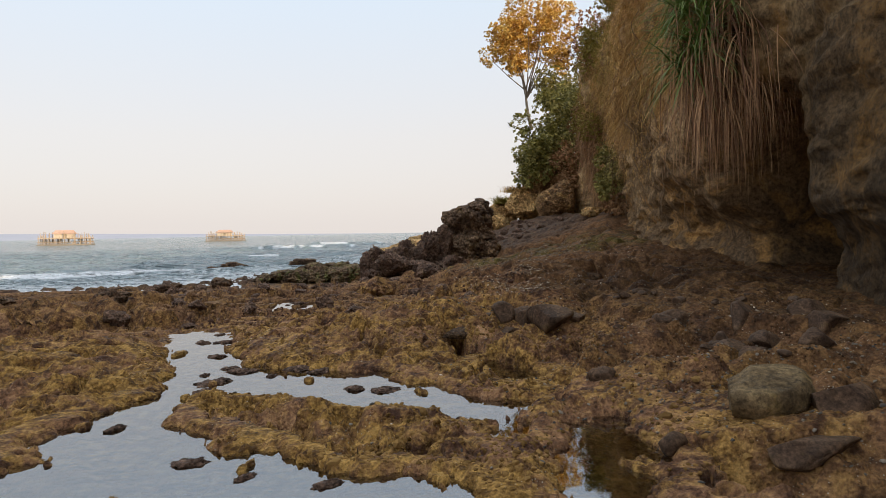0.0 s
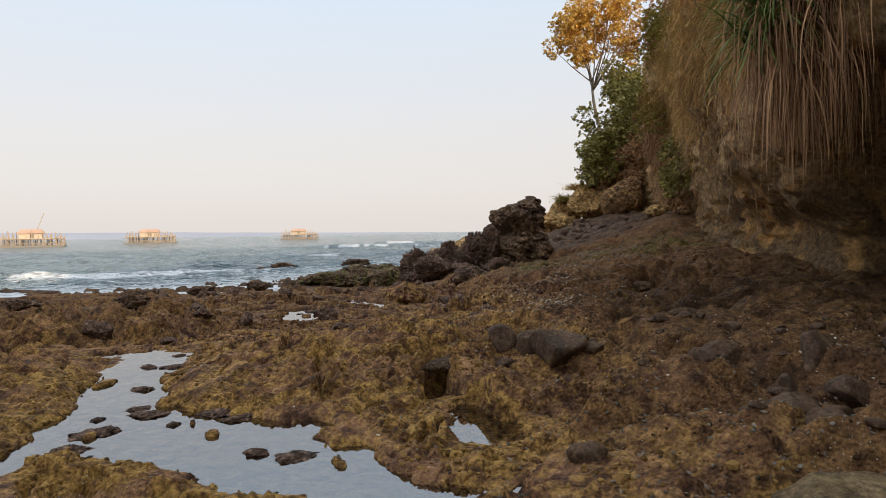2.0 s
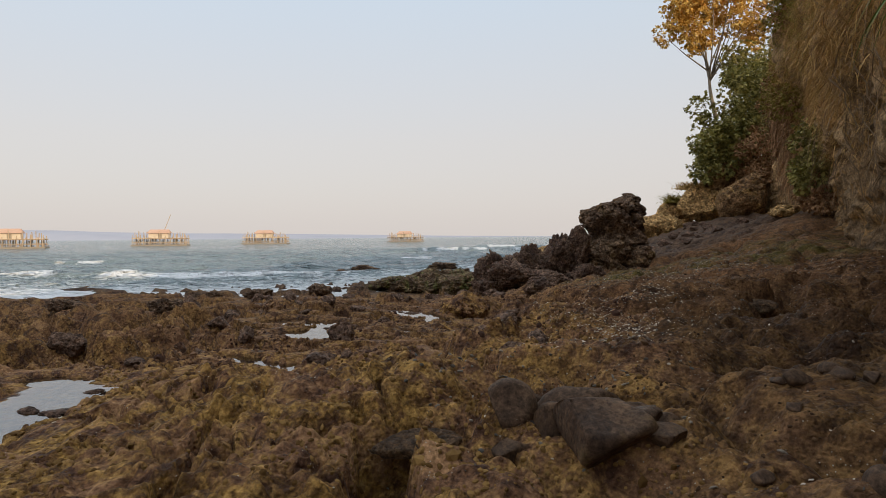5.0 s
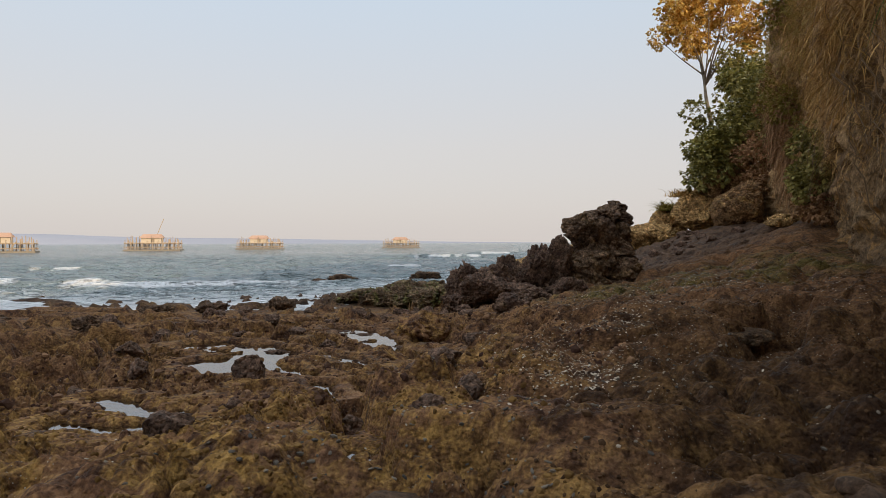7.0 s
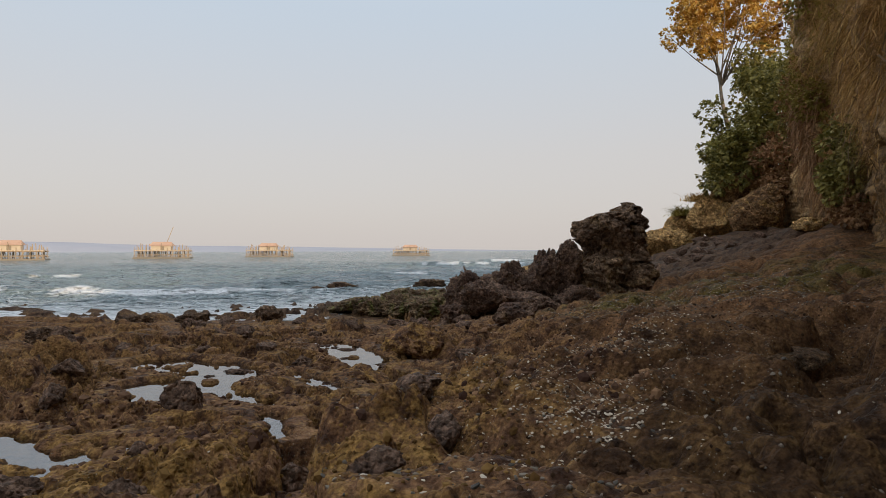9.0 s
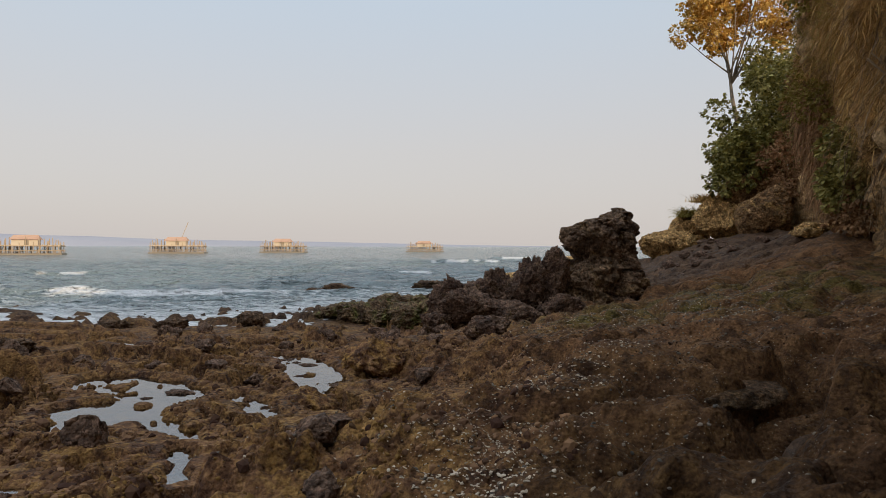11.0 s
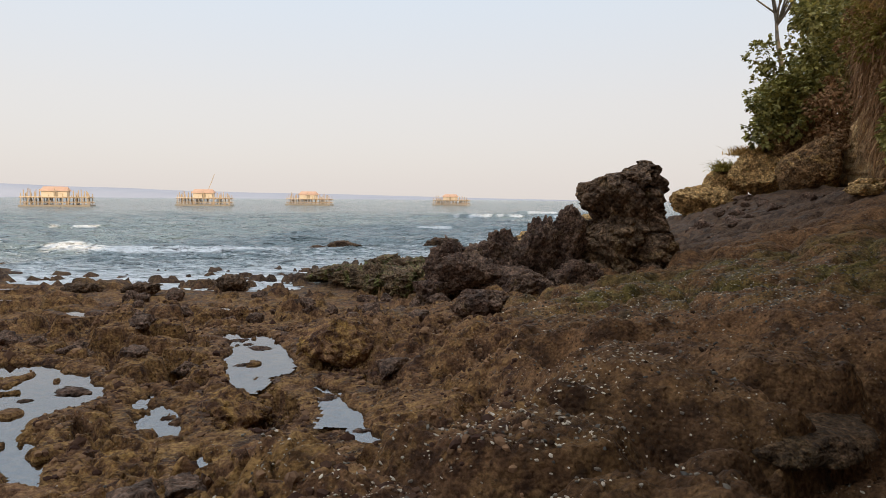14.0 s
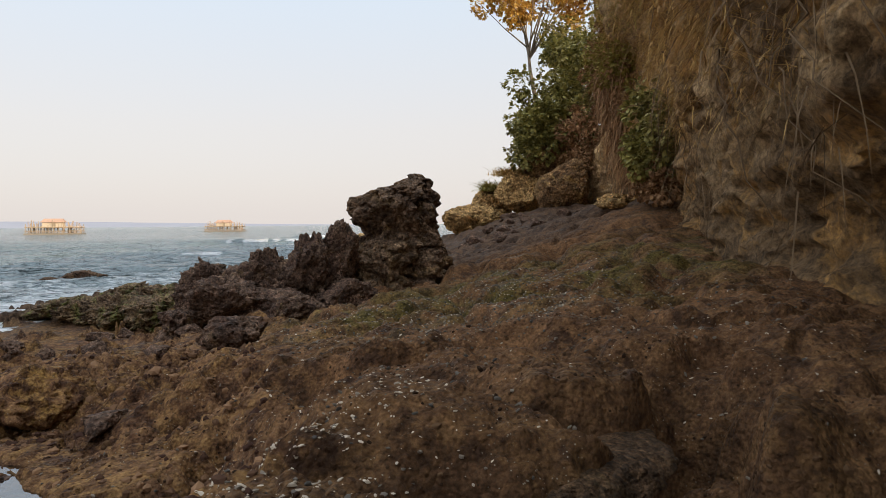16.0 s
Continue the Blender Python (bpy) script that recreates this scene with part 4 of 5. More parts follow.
# flat dark rocks that break the surface of the pools
ISLETS = [(0.63, ((-3.68, 4.12, 0.17), (-3.48, 3.25, 0.15), (-3.31, 2.99, 0.24), (-3.61, 2.48, 0.28), (-3.64, 2.05, 0.18), (-3.74, 2.92, 0.08), (-3.61, 5.39, 0.26), (-3.96, 5.42, 0.18), (-3.76, 6.2, 0.14),
                   (-2.64, 2.9, 0.22), (-2.45, 2.69, 0.2), (-1.88, 1.5, 0.24), (-2.18, 1.64, 0.12), (-3.0, 2.6, 0.08), (-3.6, -0.2, 0.16), (-3.2, -0.6, 0.12), (-2.7, -0.9, 0.14), (-4.3, 0.9, 0.13))),
          (0.42, ((-2.15, 12.8, 0.30), (-2.45, 12.4, 0.1))), (0.33, ((0.05, 13.8, 0.26), (-1.49, 16.1, 0.24), (-0.93, 15.55, 0.26), (-0.83, 14.5, 0.14), (-1.2, 15.8, 0.12), (0.78, 13.1, 0.18), (1.4, 12.1, 0.17), (1.62, 11.55, 0.16)))]
for level, spots in ISLETS:
    for k, (x, y, r) in enumerate(spots):
        rock("pool_rock", (x, y, level + 0.005), (r * 0.8, r * 0.5, 0.025 + 0.08 * r), 400 + k, M_CRAG, "flat dark wet rock breaking the surface of a tide pool", "rock", 4, 0.45, 0.4, turn=k * 41 % 70 - 20, group="pool rocks", sink=0.76)

# tan boulder and tumbled stones below the bush
rock("tan_boulder", (16.9, 43.5), (1.75, 1.5, 1.42), 301, M_TAN, "large tan sandstone boulder at the foot of the bush", "boulder", 5, 0.22, 0.3, sink=0.05, sharp=1.0, cut=0.5)
rock("tan_boulder", (14.2, 44.0), (1.9, 1.3, 1.05), 302, M_TAN, "low tan rock beside the large boulder", "boulder", 5, 0.30, 0.35, sink=0.26, sharp=1.0, cut=0.55)
rock("tan_boulder", (15.6, 45.0), (1.2, 1.2, 1.15), 303, M_TAN, "tan rock behind the large boulder", "boulder", 5, 0.25, 0.2, sink=0.05)
rock("earth_bank", (19.6, 44.0), (2.2, 1.5, 2.3), 304, M_BANK, "brown earth bank below the bush", "bank", 5, 0.25, 0.2, sink=0.1)
rock("earth_bank", (18.4, 40.6), (1.4, 1.3, 1.7), 305, M_BANK, "ochre earth pillar at the foot of the cliff below withered creepers", "bank", 5, 0.25, 0.25, sink=0.2)
rock("tan_slab", (14.7, 27.8), (1.0, 0.55, 0.26), 307, M_TAN, "pale tan slab of rock lying on the fallen earth", "rock", 5, 0.25, 0.3, turn=35, sink=0.3)
rock("tan_slab", (13.2, 25.6), (0.6, 0.4, 0.18), 308, M_TAN, "pale tan slab of rock lying on the fallen earth", "rock", 4, 0.25, 0.3, turn=20, sink=0.3)
for k in range(110):
    t = _r.random()
    x, y = 8.0 + 9.0 * t + _r.uniform(-0.8, 0.8), 34 + 6.0 * t + _r.uniform(-7.5, 2.5)
    s = 0.07 + 0.25 * _r.random() ** 2
    rock("stone", (x, y), (s * 1.3, s, s * 0.75), 320 + k, M_CRAG, "dark grey stone in the rubble below the headland", "stone", 3, 0.3, 0.2, group="rubble", turn=_r.uniform(0, 180), sink=0.34, sharp=1.0, cut=0.5)


# scattered shells and pebbles
def scatter(name, count, seed, where, size, mat, label, category, flatten=0.5):
    rng = random.Random(seed)
    v0, f0 = ico(1)
    verts, faces = [], []
    made = 0
    while made < count:
        x, y = where(rng)
        s = size * rng.uniform(0.45, 1.3)
        a = rng.uniform(0, 6.28)
        c, q = math.cos(a), math.sin(a)
        sx, sy, sz = s * rng.uniform(0.8, 1.5), s * rng.uniform(0.5, 1.0), s * rng.uniform(0.6, 1.2) * flatten
        p = v0 * (1 + 0.25 * np.array([rng.uniform(-1, 1) for _ in range(len(v0))]))[:, None] * (sx, sy, sz)
        tilt = rng.uniform(-0.5, 0.5)
        p[:, 2] += p[:, 0] * tilt
        p = np.stack([p[:, 0] * c - p[:, 1] * q + x, p[:, 0] * q + p[:, 1] * c + y, p[:, 2] + ground_z(x, y) + sz * 0.35], -1)
        k = len(verts) * len(v0)
        verts.append(p)
        faces += [[i + k for i in f] for f in f0]
        made += 1
    return tagged(link_mesh(name, np.vstack(verts), faces, mat), label, category, kind="stuff")


def chips(name, count, seed, field, size, mat, label):
    """Broken knobs of crust lying all over a stretch x0 x1 y0 y1, thicker in patches."""
    rng = np.random.RandomState(seed)
    x0, x1, y0, y1 = field
    x, y = rng.uniform(x0, x1, count * 3), rng.uniform(y0, y1, count * 3)
    ok = fbm2(x / 0.9, y / 0.9, 3, seed) + rng.uniform(-0.35, 0.35, len(x)) > 0.05
    for level, caps in POOLS.values():
        ok &= pool_edge(x, y, caps) > 0.06
    x, y = x[ok][:count], y[ok][:count]
    n = len(x)
    v0, f0 = ico(1)
    f0 = np.array(f0)
    s = size * rng.uniform(0.45, 1.0, n) ** 1.5 * np.where(rng.uniform(size=n) < 0.06, 1.9, 1.0)
    p = v0[None] * (1 + 0.28 * rng.uniform(-1, 1, (n, len(v0))))[..., None] * (s[:, None] * np.stack([rng.uniform(0.8, 1.35, n), rng.uniform(0.7, 1.1, n), rng.uniform(0.7, 1.1, n)], -1))[:, None, :]
    a = rng.uniform(0, 6.283, n)[:, None]
    px, py = p[..., 0] * np.cos(a) - p[..., 1] * np.sin(a), p[..., 0] * np.sin(a) + p[..., 1] * np.cos(a)
    pz = p[..., 2] + px * rng.uniform(-0.2, 0.2, n)[:, None]
    P = np.stack([px + x[:, None], py + y[:, None], pz + (ground_heights(x, y) - 0.10 * s)[:, None]], -1).reshape(-1, 3)
    F = (f0[None] + (np.arange(n) * len(v0))[:, None, None]).reshape(-1, 3)
    return tagged(link_mesh(name, P, F, mat), label, "rock crust", kind="stuff")


chips("crust_knobs", 7500, 501, (-4.6, 1.6, -1.6, 9.0), 0.026, M_CRUST, "small ochre and brown knobs of crust broken off the rock")
chips("crust_knobs", 6500, 502, (-5.5, 3.0, 8.0, 20.0), 0.042, M_CRUST_RED, "red-brown knobs of crust and small stones on the seaward rock")
chips("crust_knobs", 5500, 503, (0.8, 6.5, -1.0, 14.0), 0.020, M_CRUST_DARK, "dark brown crumbs of rock strewn below the cliff")


def around(*spots):
    """Spots x y spread weight."""
    def pick(rng):
        x, y, sx, sy, _ = rng.choices(spots, [s[4] for s in spots])[0]
        return x + rng.gauss(0, sx), y + rng.gauss(0, sy)
    return pick


scatter("shells", 2600, 11, around((2.2, 7.6, 0.35, 0.35, 4), (3.3, 11.0, 0.5, 0.9, 3), (2.6, 9.6, 0.5, 0.8, 2), (5.6, 16.0, 1.4, 1.7, 7), (1.7, 9.2, 0.7, 1.0, 2), (3.0, 3.0, 1.2, 1.5, 1), (1.2, 6.4, 0.6, 0.5, 1), (4.5, 2.5, 0.8, 0.8, 1)),
        0.015, M_SHELL, "pale broken shells strewn over the rock", "shells")
scatter("shells", 260, 12, around((-2.5, 6.0, 1.5, 3.0, 1), (-3.2, 3.0, 1.8, 2.5, 1), (6.5, 11.0, 0.5, 0.8, 1)), 0.012, M_SHELL, "scattered pale shells and coral bits", "shells")
scatter("shells", 2800, 14, around((2.35, 8.65, 0.32, 0.25, 4), (1.95, 8.4, 0.3, 0.3, 2), (3.15, 10.5, 0.35, 0.5, 3), (3.5, 11.8, 0.45, 0.6, 2), (5.8, 16.2, 1.3, 1.5, 7), (3.2, 9.6, 1.2, 1.6, 3)),
        0.0085, M_SHELL, "fine pale shell grit strewn over the brown rock", "shells")
scatter("pebbles", 9000, 13, around((5.8, 16.0, 1.6, 1.9, 9), (1.5, 0.5, 1.6, 1.4, 3), (2.8, 9.5, 1.2, 2.0, 2), (0.6, 5.0, 0.6, 0.8, 1), (7.5, 19.0, 1.8, 2.2, 3)), 0.017, M_PEBBLE, "small brown pebbles and grit on the shelf", "pebbles", 0.7)


# ---------------------------------------------------------------- the cliff
def top_height(y):
    return np.interp(y, [-30, 0, 10, 20, 28, 34, 42, 50, 60, 90], [13, 13, 13.5, 14.5, 14.5, 13.0, 11.0, 12.0, 15, 18])


def cliff_x(y, h):
    """Face of the cliff: x at the distance y along the shore and h metres over its foot."""
    over = np.interp(y, [-30, 2, 5, 6.5, 8, 14, 20, 24, 27.5, 31, 34, 37, 40, 90], [0.3, 0.0, 0.1, 0.9, 1.6, 1.0, 1.0, 1.2, 1.5, 1.4, 1.1, 0.6, 0.0, 0.0])
    lean = over * smooth(0.3, np.interp(y, [10, 24], [3.4, 7.0]), h)
    lean = lean - np.maximum(h - np.interp(y, [14, 20, 32, 40], [9.0, 7.6, 7.0, 2.6]), 0) * np.interp(y, [-30, 14, 20, 24, 32, 40, 90], [0.1, 0.2, 0.45, 0.6, 0.75, 0.9, 0.9])
    notch = 0.9 * np.exp(-(((h - 0.7) / 0.7) ** 2)) * np.interp(y, [-30, 9, 12, 17, 90], [0.2, 0.6, 1, 0.2, 0.1])
    cave = 4.6 * np.exp(-(((y - 7.1 - 0.2 * (h - 2)) / 1.4) ** 4 + (np.maximum(h - 1.0, 0) / 2.5) ** 4))
    return foot(y) - lean + notch + cave


def cliff():
    ys = spaced([(-26, -3, 0.6, 0.12), (-3, 26, 0.075, 0.11), (26, 60, 0.13, 0.5), (60, 85, 0.8, 2)])
    hs = spaced([(-0.8, 6, 0.065, 0.075), (6, 18, 0.09, 0.25)])
    H, Y = np.meshgrid(hs, ys, indexing="ij")
    top = top_height(Y) + 1.2 * fbm2(Y / 3.0, Y * 0 + 2, 3, 140)
    fz = np.array([ground_z(float(foot(v)), float(v)) for v in ys])[None, :]
    frac = (H + 0.8) / 18.8
    Hh = -0.8 + (top - fz + 0.8) * frac
    X = cliff_x(Y, Hh)
    Z = fz + Hh
    big = fbm3(X / 2.4, Y / 2.4, Z / 1.9, 4, 150)
    ledge = fbm3(X / 3.0, Y / 4.5, Z / 0.55, 3, 152)
    rough = 1 - np.abs(fbm3(X / 0.8, Y / 0.8, Z / 0.6, 5, 154, 0.62))
    push = np.interp(Y, [5, 8], [0.35, 0.70]) * big + 0.30 * ledge + np.interp(Y, [6, 14], [0.26, 0.5]) * (rough - 0.72)
    X = X - push
    Z = Z + 0.18 * fbm3(X / 0.7, Y / 0.7, Z / 0.7, 3, 158)
    # the plateau runs on inland from the brow
    cols = [(X, Y, Z)]
    for back, drop in ((1.5, 1.0), (4.0, 2.5), (12.0, 5.8), (60.0, 11.0)):
        cols.append((X[-1:] + back, Y[-1:], Z[-1:] + drop + 0.4 * fbm2(Y[-1:] / 2, Y[-1:] * 0 + back, 3, 160)))
    X, Y, Z = (np.vstack([c[k] for c in cols]) for k in range(3))
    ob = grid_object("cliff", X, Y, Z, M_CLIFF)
    tagged(ob, "overhanging brown earth and rock cliff with a dark hollow at its foot", "cliff", kind="structure")
    return X, Y, Z


CX, CY, CZ = cliff()


def cliff_point(y, z):
    """A point of the finished face at shore distance y and height z, with its outward slope."""
    j = int(np.argmin(np.abs(CY[0] - y)))
    i = int(np.argmin(np.abs(CZ[:-4, j] - z)))
    return Vector((CX[i, j], CY[i, j], CZ[i, j]))


# ---------------------------------------------------------------- plants
def strand(verts, faces, pts, width, side):
    """A tapering ribbon folded along its middle, through the points."""
    n = len(pts)
    k = len(verts)
    for i, p in enumerate(pts):
        w = width * (1 - (i / (n - 1)) ** 1.6) + 0.0006
        verts.append(tuple(p - side * w))
        verts.append(tuple(p + Vector((0, 0, w * 0.35)) + side.cross(Vector((0, 0, 1))) * w * 0.5))
        verts.append(tuple(p + side * w))
    for i in range(n - 1):
        a = k + 3 * i
        faces.append([a, a + 1, a + 4, a + 3])
        faces.append([a + 1, a + 2, a + 5, a + 4])


def hanging(start, out, length, droop, rng, n=7, rise=0.0):
    """Points of a blade that springs out and then hangs."""
    pts, p = [], Vector(start)
    d = Vector(out).normalized()
    d.z += rise
    step = length / (n - 1)
    for i in range(n):
        pts.append(p.copy())
        d = (d + Vector((rng.uniform(-0.08, 0.08), rng.uniform(-0.08, 0.08), -droop * (0.6 + 0.8 * i / n)))).normalized()
        p = p + d * step
    return pts


def pandan():
    """The screw-pine that hangs from the overhang: green crown, long dead leaves below."""
    rng = random.Random(21)
    root = empty("screw_pine", 6.7, 7.9, 6.2, "screw-pine with green blades and long dead leaves hanging from the cliff", "plant")
    v, f = [], []
    heads = [(-0.35, -0.45, 0.0), (-0.1, -0.3, 0.55), (-0.45, -0.1, 0.9), (0.1, -0.5, 1.3), (-0.2, 0.2, 1.7), (-0.55, -0.2, -0.4)]
    for k in range(470):
        a = rng.uniform(0.45 * math.pi, 1.85 * math.pi)
        h = heads[k % len(heads)]
        st = Vector((h[0] + rng.uniform(-0.1, 0.1), h[1] + rng.uniform(-0.1, 0.1), h[2] + rng.uniform(-0.15, 0.15)))
        out = Vector((math.cos(a), math.sin(a), rng.uniform(-0.5, 1.6)))
        strand(v, f, hanging(st, out, rng.uniform(0.8, 1.9), rng.uniform(0.10, 0.34), rng, 8), rng.uniform(0.014, 0.028), out.cross(Vector((0, 0, 1))).normalized())
    part_mesh("foliage", v, f, M_BLADE, root, "long green sword-shaped blades")
    v, f = [], []
    for k in range(900):
        lock = rng.choice((-0.25, 0.1, 0.3, 0.55, 0.8, 1.05, 1.35, 1.6))
        st = Vector((lock + rng.gauss(0, 0.14), rng.uniform(-0.7, 0.5), rng.uniform(-1.2, 1.4)))
        out = Vector((rng.uniform(-0.7, 0.35), rng.uniform(-0.8, 0.2), rng.uniform(-0.5, 0.3)))
        length = min(rng.uniform(1.2, 4.0), st.z + 3.7 + rng.uniform(-0.9, 0.3) - 1.0 * abs(lock - 0.5))
        strand(v, f, hanging(st, out, length, rng.uniform(0.25, 1.1), rng, 9), rng.uniform(0.006, 0.020), out.cross(Vector((0, 0, 1))).normalized())
    part_mesh("dead_leaves", v, f, M_BLADE_DRY, root, "dead brown leaves hanging in a long skirt")


def part_mesh(name, v, f, mat, parent, label=""):
    me = bpy.data.meshes.new(name)
    me.from_pydata(v, [], f)
    me.materials.append(mat)
    me.polygons.foreach_set("use_smooth", [True] * len(me.polygons))
    ob = new(name, me)
    ob.parent = parent
    if label:
        ob["label"] = label
    return ob


pandan()


def cover(name, count, seed, y0, y1, z0, z1, length, mat, label, droop=0.9, width=0.02, clump=0.25):
    """Grass hanging over the face in tufts."""
    rng = random.Random(seed)
    v, f = [], []
    made = 0
    while made < count:
        y, z = rng.uniform(y0, y1), rng.uniform(z0, z1)
        if noise.noise(Vector((y * 0.45, z * 0.45, seed))) < -0.12:
            continue
        p = cliff_point(y, z)
        if p.z > CZ[-1].max():
            continue
        for k in range(10):
            st = p + Vector((rng.uniform(0.0, 0.25), rng.gauss(0, clump), rng.gauss(0, clump)))
            out = Vector((-rng.uniform(0.2, 0.8), rng.uniform(-1.0, 1.0), rng.uniform(-0.9, 0.9)))
            strand(v, f, hanging(st, out, length * rng.uniform(0.5, 1.3), droop * rng.uniform(0.6, 1.2), rng, 4), width * rng.uniform(0.5, 1.2), out.cross(Vector((0, 0, 1))).normalized())
        made += 10
    me = bpy.data.meshes.new(name)
    me.from_pydata(v, [], f)
    me.materials.append(mat)
    return tagged(new(name, me), label, "grass", kind="stuff")


cover("dry_grass", 24000, 31, 13, 36, 4.6, 14, 0.55, M_DRYGRASS, "dry brown grass and creepers hanging down the cliff face", 0.4, 0.014, 0.3)
cover("dry_grass", 9000, 32, 8.5, 17, 5.6, 14, 0.7, M_DRYGRASS, "dry brown grass hanging over the upper cliff", 0.4, 0.011, 0.3)
cover("olive_grass", 6500, 33, 17, 36, 8.5, 15.5, 0.6, M_OLIVEGRASS, "olive-green grass on the brow of the cliff", 0.3, 0.016, 0.3)
cover("thin_creepers", 500, 34, 12, 30, 3.2, 8, 1.6, M_ROOT, "thin dry creepers trailing down bare earth", 1.3, 0.010, 0.5)


def tube(name, pts, r0, r1, mat, parent=None, sides=7):
    pts = [Vector(p) for p in pts]
    v, f = [], []
    n = len(pts)
    for i, p in enumerate(pts):
        d = (pts[min(i + 1, n - 1)] - pts[max(i - 1, 0)]).normalized()
        s = d.cross(Vector((0.3, 0.2, 1)) if abs(d.z) < 0.9 else Vector((1, 0, 0))).normalized()
        u = s.cross(d)
        r = r0 + (r1 - r0) * i / (n - 1)
        for k in range(sides):
            a = 2 * math.pi * k / sides
            v.append(tuple(p + (s * math.cos(a) + u * math.sin(a)) * r * (1 + 0.12 * math.sin(3.1 * k + i))))
    for i in range(n - 1):
        for k in range(sides):
            a, b = i * sides + k, i * sides + (k + 1) % sides
            f.append([a, b, b + sides, a + sides])
    f.append(list(range(sides))[::-1])
    f.append([(n - 1) * sides + k for k in range(sides)])
    me = bpy.data.meshes.new(name)
    me.from_pydata(v, [], f)
    me.materials.append(mat)
    me.polygons.foreach_set("use_smooth", [True] * len(me.polygons))
    ob = new(name, me)
    if parent is not None:
        ob.parent = parent
    return ob


# bare roots and vines on the face
_r = random.Random(41)
for k in range(8):
    y = _r.uniform(12, 21)
    z = _r.uniform(5, 9)
    pts = []
    slope = _r.uniform(-0.5, 0.15)
    for i in range(12):
        p = cliff_point(y, z)
        pts.append((p.x - 0.12 - _r.uniform(0, 0.12), p.y + _r.uniform(-0.1, 0.1), p.z + _r.uniform(-0.05, 0.05)))
        z -= 0.32
        y += slope * 0.5 + _r.uniform(-0.12, 0.12)
    tagged(tube("root", pts, _r.uniform(0.012, 0.024), 0.006, M_ROOT), "bare brown root hanging down the cliff face", "root", "roots")


def leaf(verts, faces, p, d, up, length, width):
    """A broad leaf, bent along its rib."""
    s = d.cross(up).normalized()
    u = s.cross(d)
    k = len(verts)
    for a, w, h in ((0, 0, 0), (0.35, 1, 0.10), (0.7, 0.85, 0.08), (1, 0, -0.12)):
        c = p + d * (a * length) + u * (h * length * 0.3)
        if w == 0:
            verts.append(tuple(c))
        else:
            verts.append(tuple(c + s * (width * w) + u * width * 0.3))
            verts.append(tuple(c))
            verts.append(tuple(c - s * (width * w) + u * width * 0.3))
    a = k
    faces += [[a, a + 1, a + 2], [a, a + 2, a + 3], [a + 1, a + 4, a + 5, a + 2], [a + 2, a + 5, a + 6, a + 3], [a + 4, a + 7, a + 5], [a + 5, a + 7, a + 6]]


def foliage(rng, centres, count, size, shell=0.55, sag=0.25):
    """Leaves in rosettes, spread over clumps (x, y, z, radius)."""
    v, f = [], []
    weights = [c[3] ** 2 for c in centres]
    made = 0
    while made < count:
        x, y, z, r = rng.choices(centres, weights)[0]
        d = Vector((rng.gauss(0, 1), rng.gauss(0, 1), rng.gauss(0, 1))).normalized()
        q = Vector((x, y, z)) + d * r * (shell + (1 - shell) * rng.random()) * rng.uniform(0.75, 1.1)
        for k in range(6):
            ld = (d + Vector((rng.uniform(-1, 1), rng.uniform(-1, 1), rng.uniform(-1, 0.6) - sag))).normalized()
            up = (Vector((0, 0, 1)) + Vector((rng.uniform(-0.6, 0.6), rng.uniform(-0.6, 0.6), 0))).normalized()
            s = size * rng.uniform(0.6, 1.25)
            leaf(v, f, q + ld * 0.05, ld, up, s, s * 0.32)
        made += 6
    return v, f


def clumps(rng, spans, n, rmin, rmax):
    """Centres scattered in boxes (x0 x1 y0 y1 z0 z1 weight)."""
    out = []
    for k in range(n):
        x0, x1, y0, y1, z0, z1, _ = rng.choices(spans, [s[6] for s in spans])[0]
        out.append((rng.uniform(x0, x1), rng.uniform(y0, y1), rng.uniform(z0, z1), rng.uniform(rmin, rmax)))
    return out


def bush():
    rng = random.Random(51)
    root = empty("bush", 18.5, 44.0, 5.0, "large broad-leaved green bush overhanging the foot of the cliff", "bush")
    o = Vector((18.5, 44.0, 5.0))
    c = clumps(rng, [(16.2, 19.8, 42.5, 45, 6.3, 8.9, 6), (17.2, 21.5, 42.5, 45.5, 8.4, 11.6, 6), (18.8, 23.5, 42, 46, 9.0, 12.8, 5), (19.2, 22.5, 43, 45, 6.4, 9, 3), (20.5, 25, 43, 47, 10.5, 14.0, 5), (23, 26.5, 43, 46, 12, 16, 3)], 118, 0.6, 1.15)
    c = [(x - o.x, y - o.y, z - o.z, r) for x, y, z, r in c]
    part_mesh("leaves", *foliage(rng, c, 34000, 0.25), M_LEAF, root, "broad green leaves in rosettes")
    c2 = clumps(rng, [(19.0, 22.0, 40.5, 42.6, 4.8, 9.0, 5), (21, 26, 40, 43, 7, 11.5, 4)], 40, 0.45, 0.9)
    c2 = [(x - o.x, y - o.y, z - o.z, r) for x, y, z, r in c2]
    part_mesh("dry_leaves", *foliage(rng, c2, 11000, 0.17, 0.4, 0.9), M_LEAF_DRY, root, "withered brown leaves and twigs")
    for k in range(9):
        x, y, z, r = c[rng.randrange(len(c))]
        mid = Vector((x * 0.5, y * 0.5 + 0.6, z * 0.55 + 0.3))
        ob = tube("branch", [(rng.uniform(-0.4, 0.6), 0.9, -0.6), tuple(mid * 0.6), tuple(mid), (x, y, z)], 0.09, 0.02, M_BARK, root)


bush()


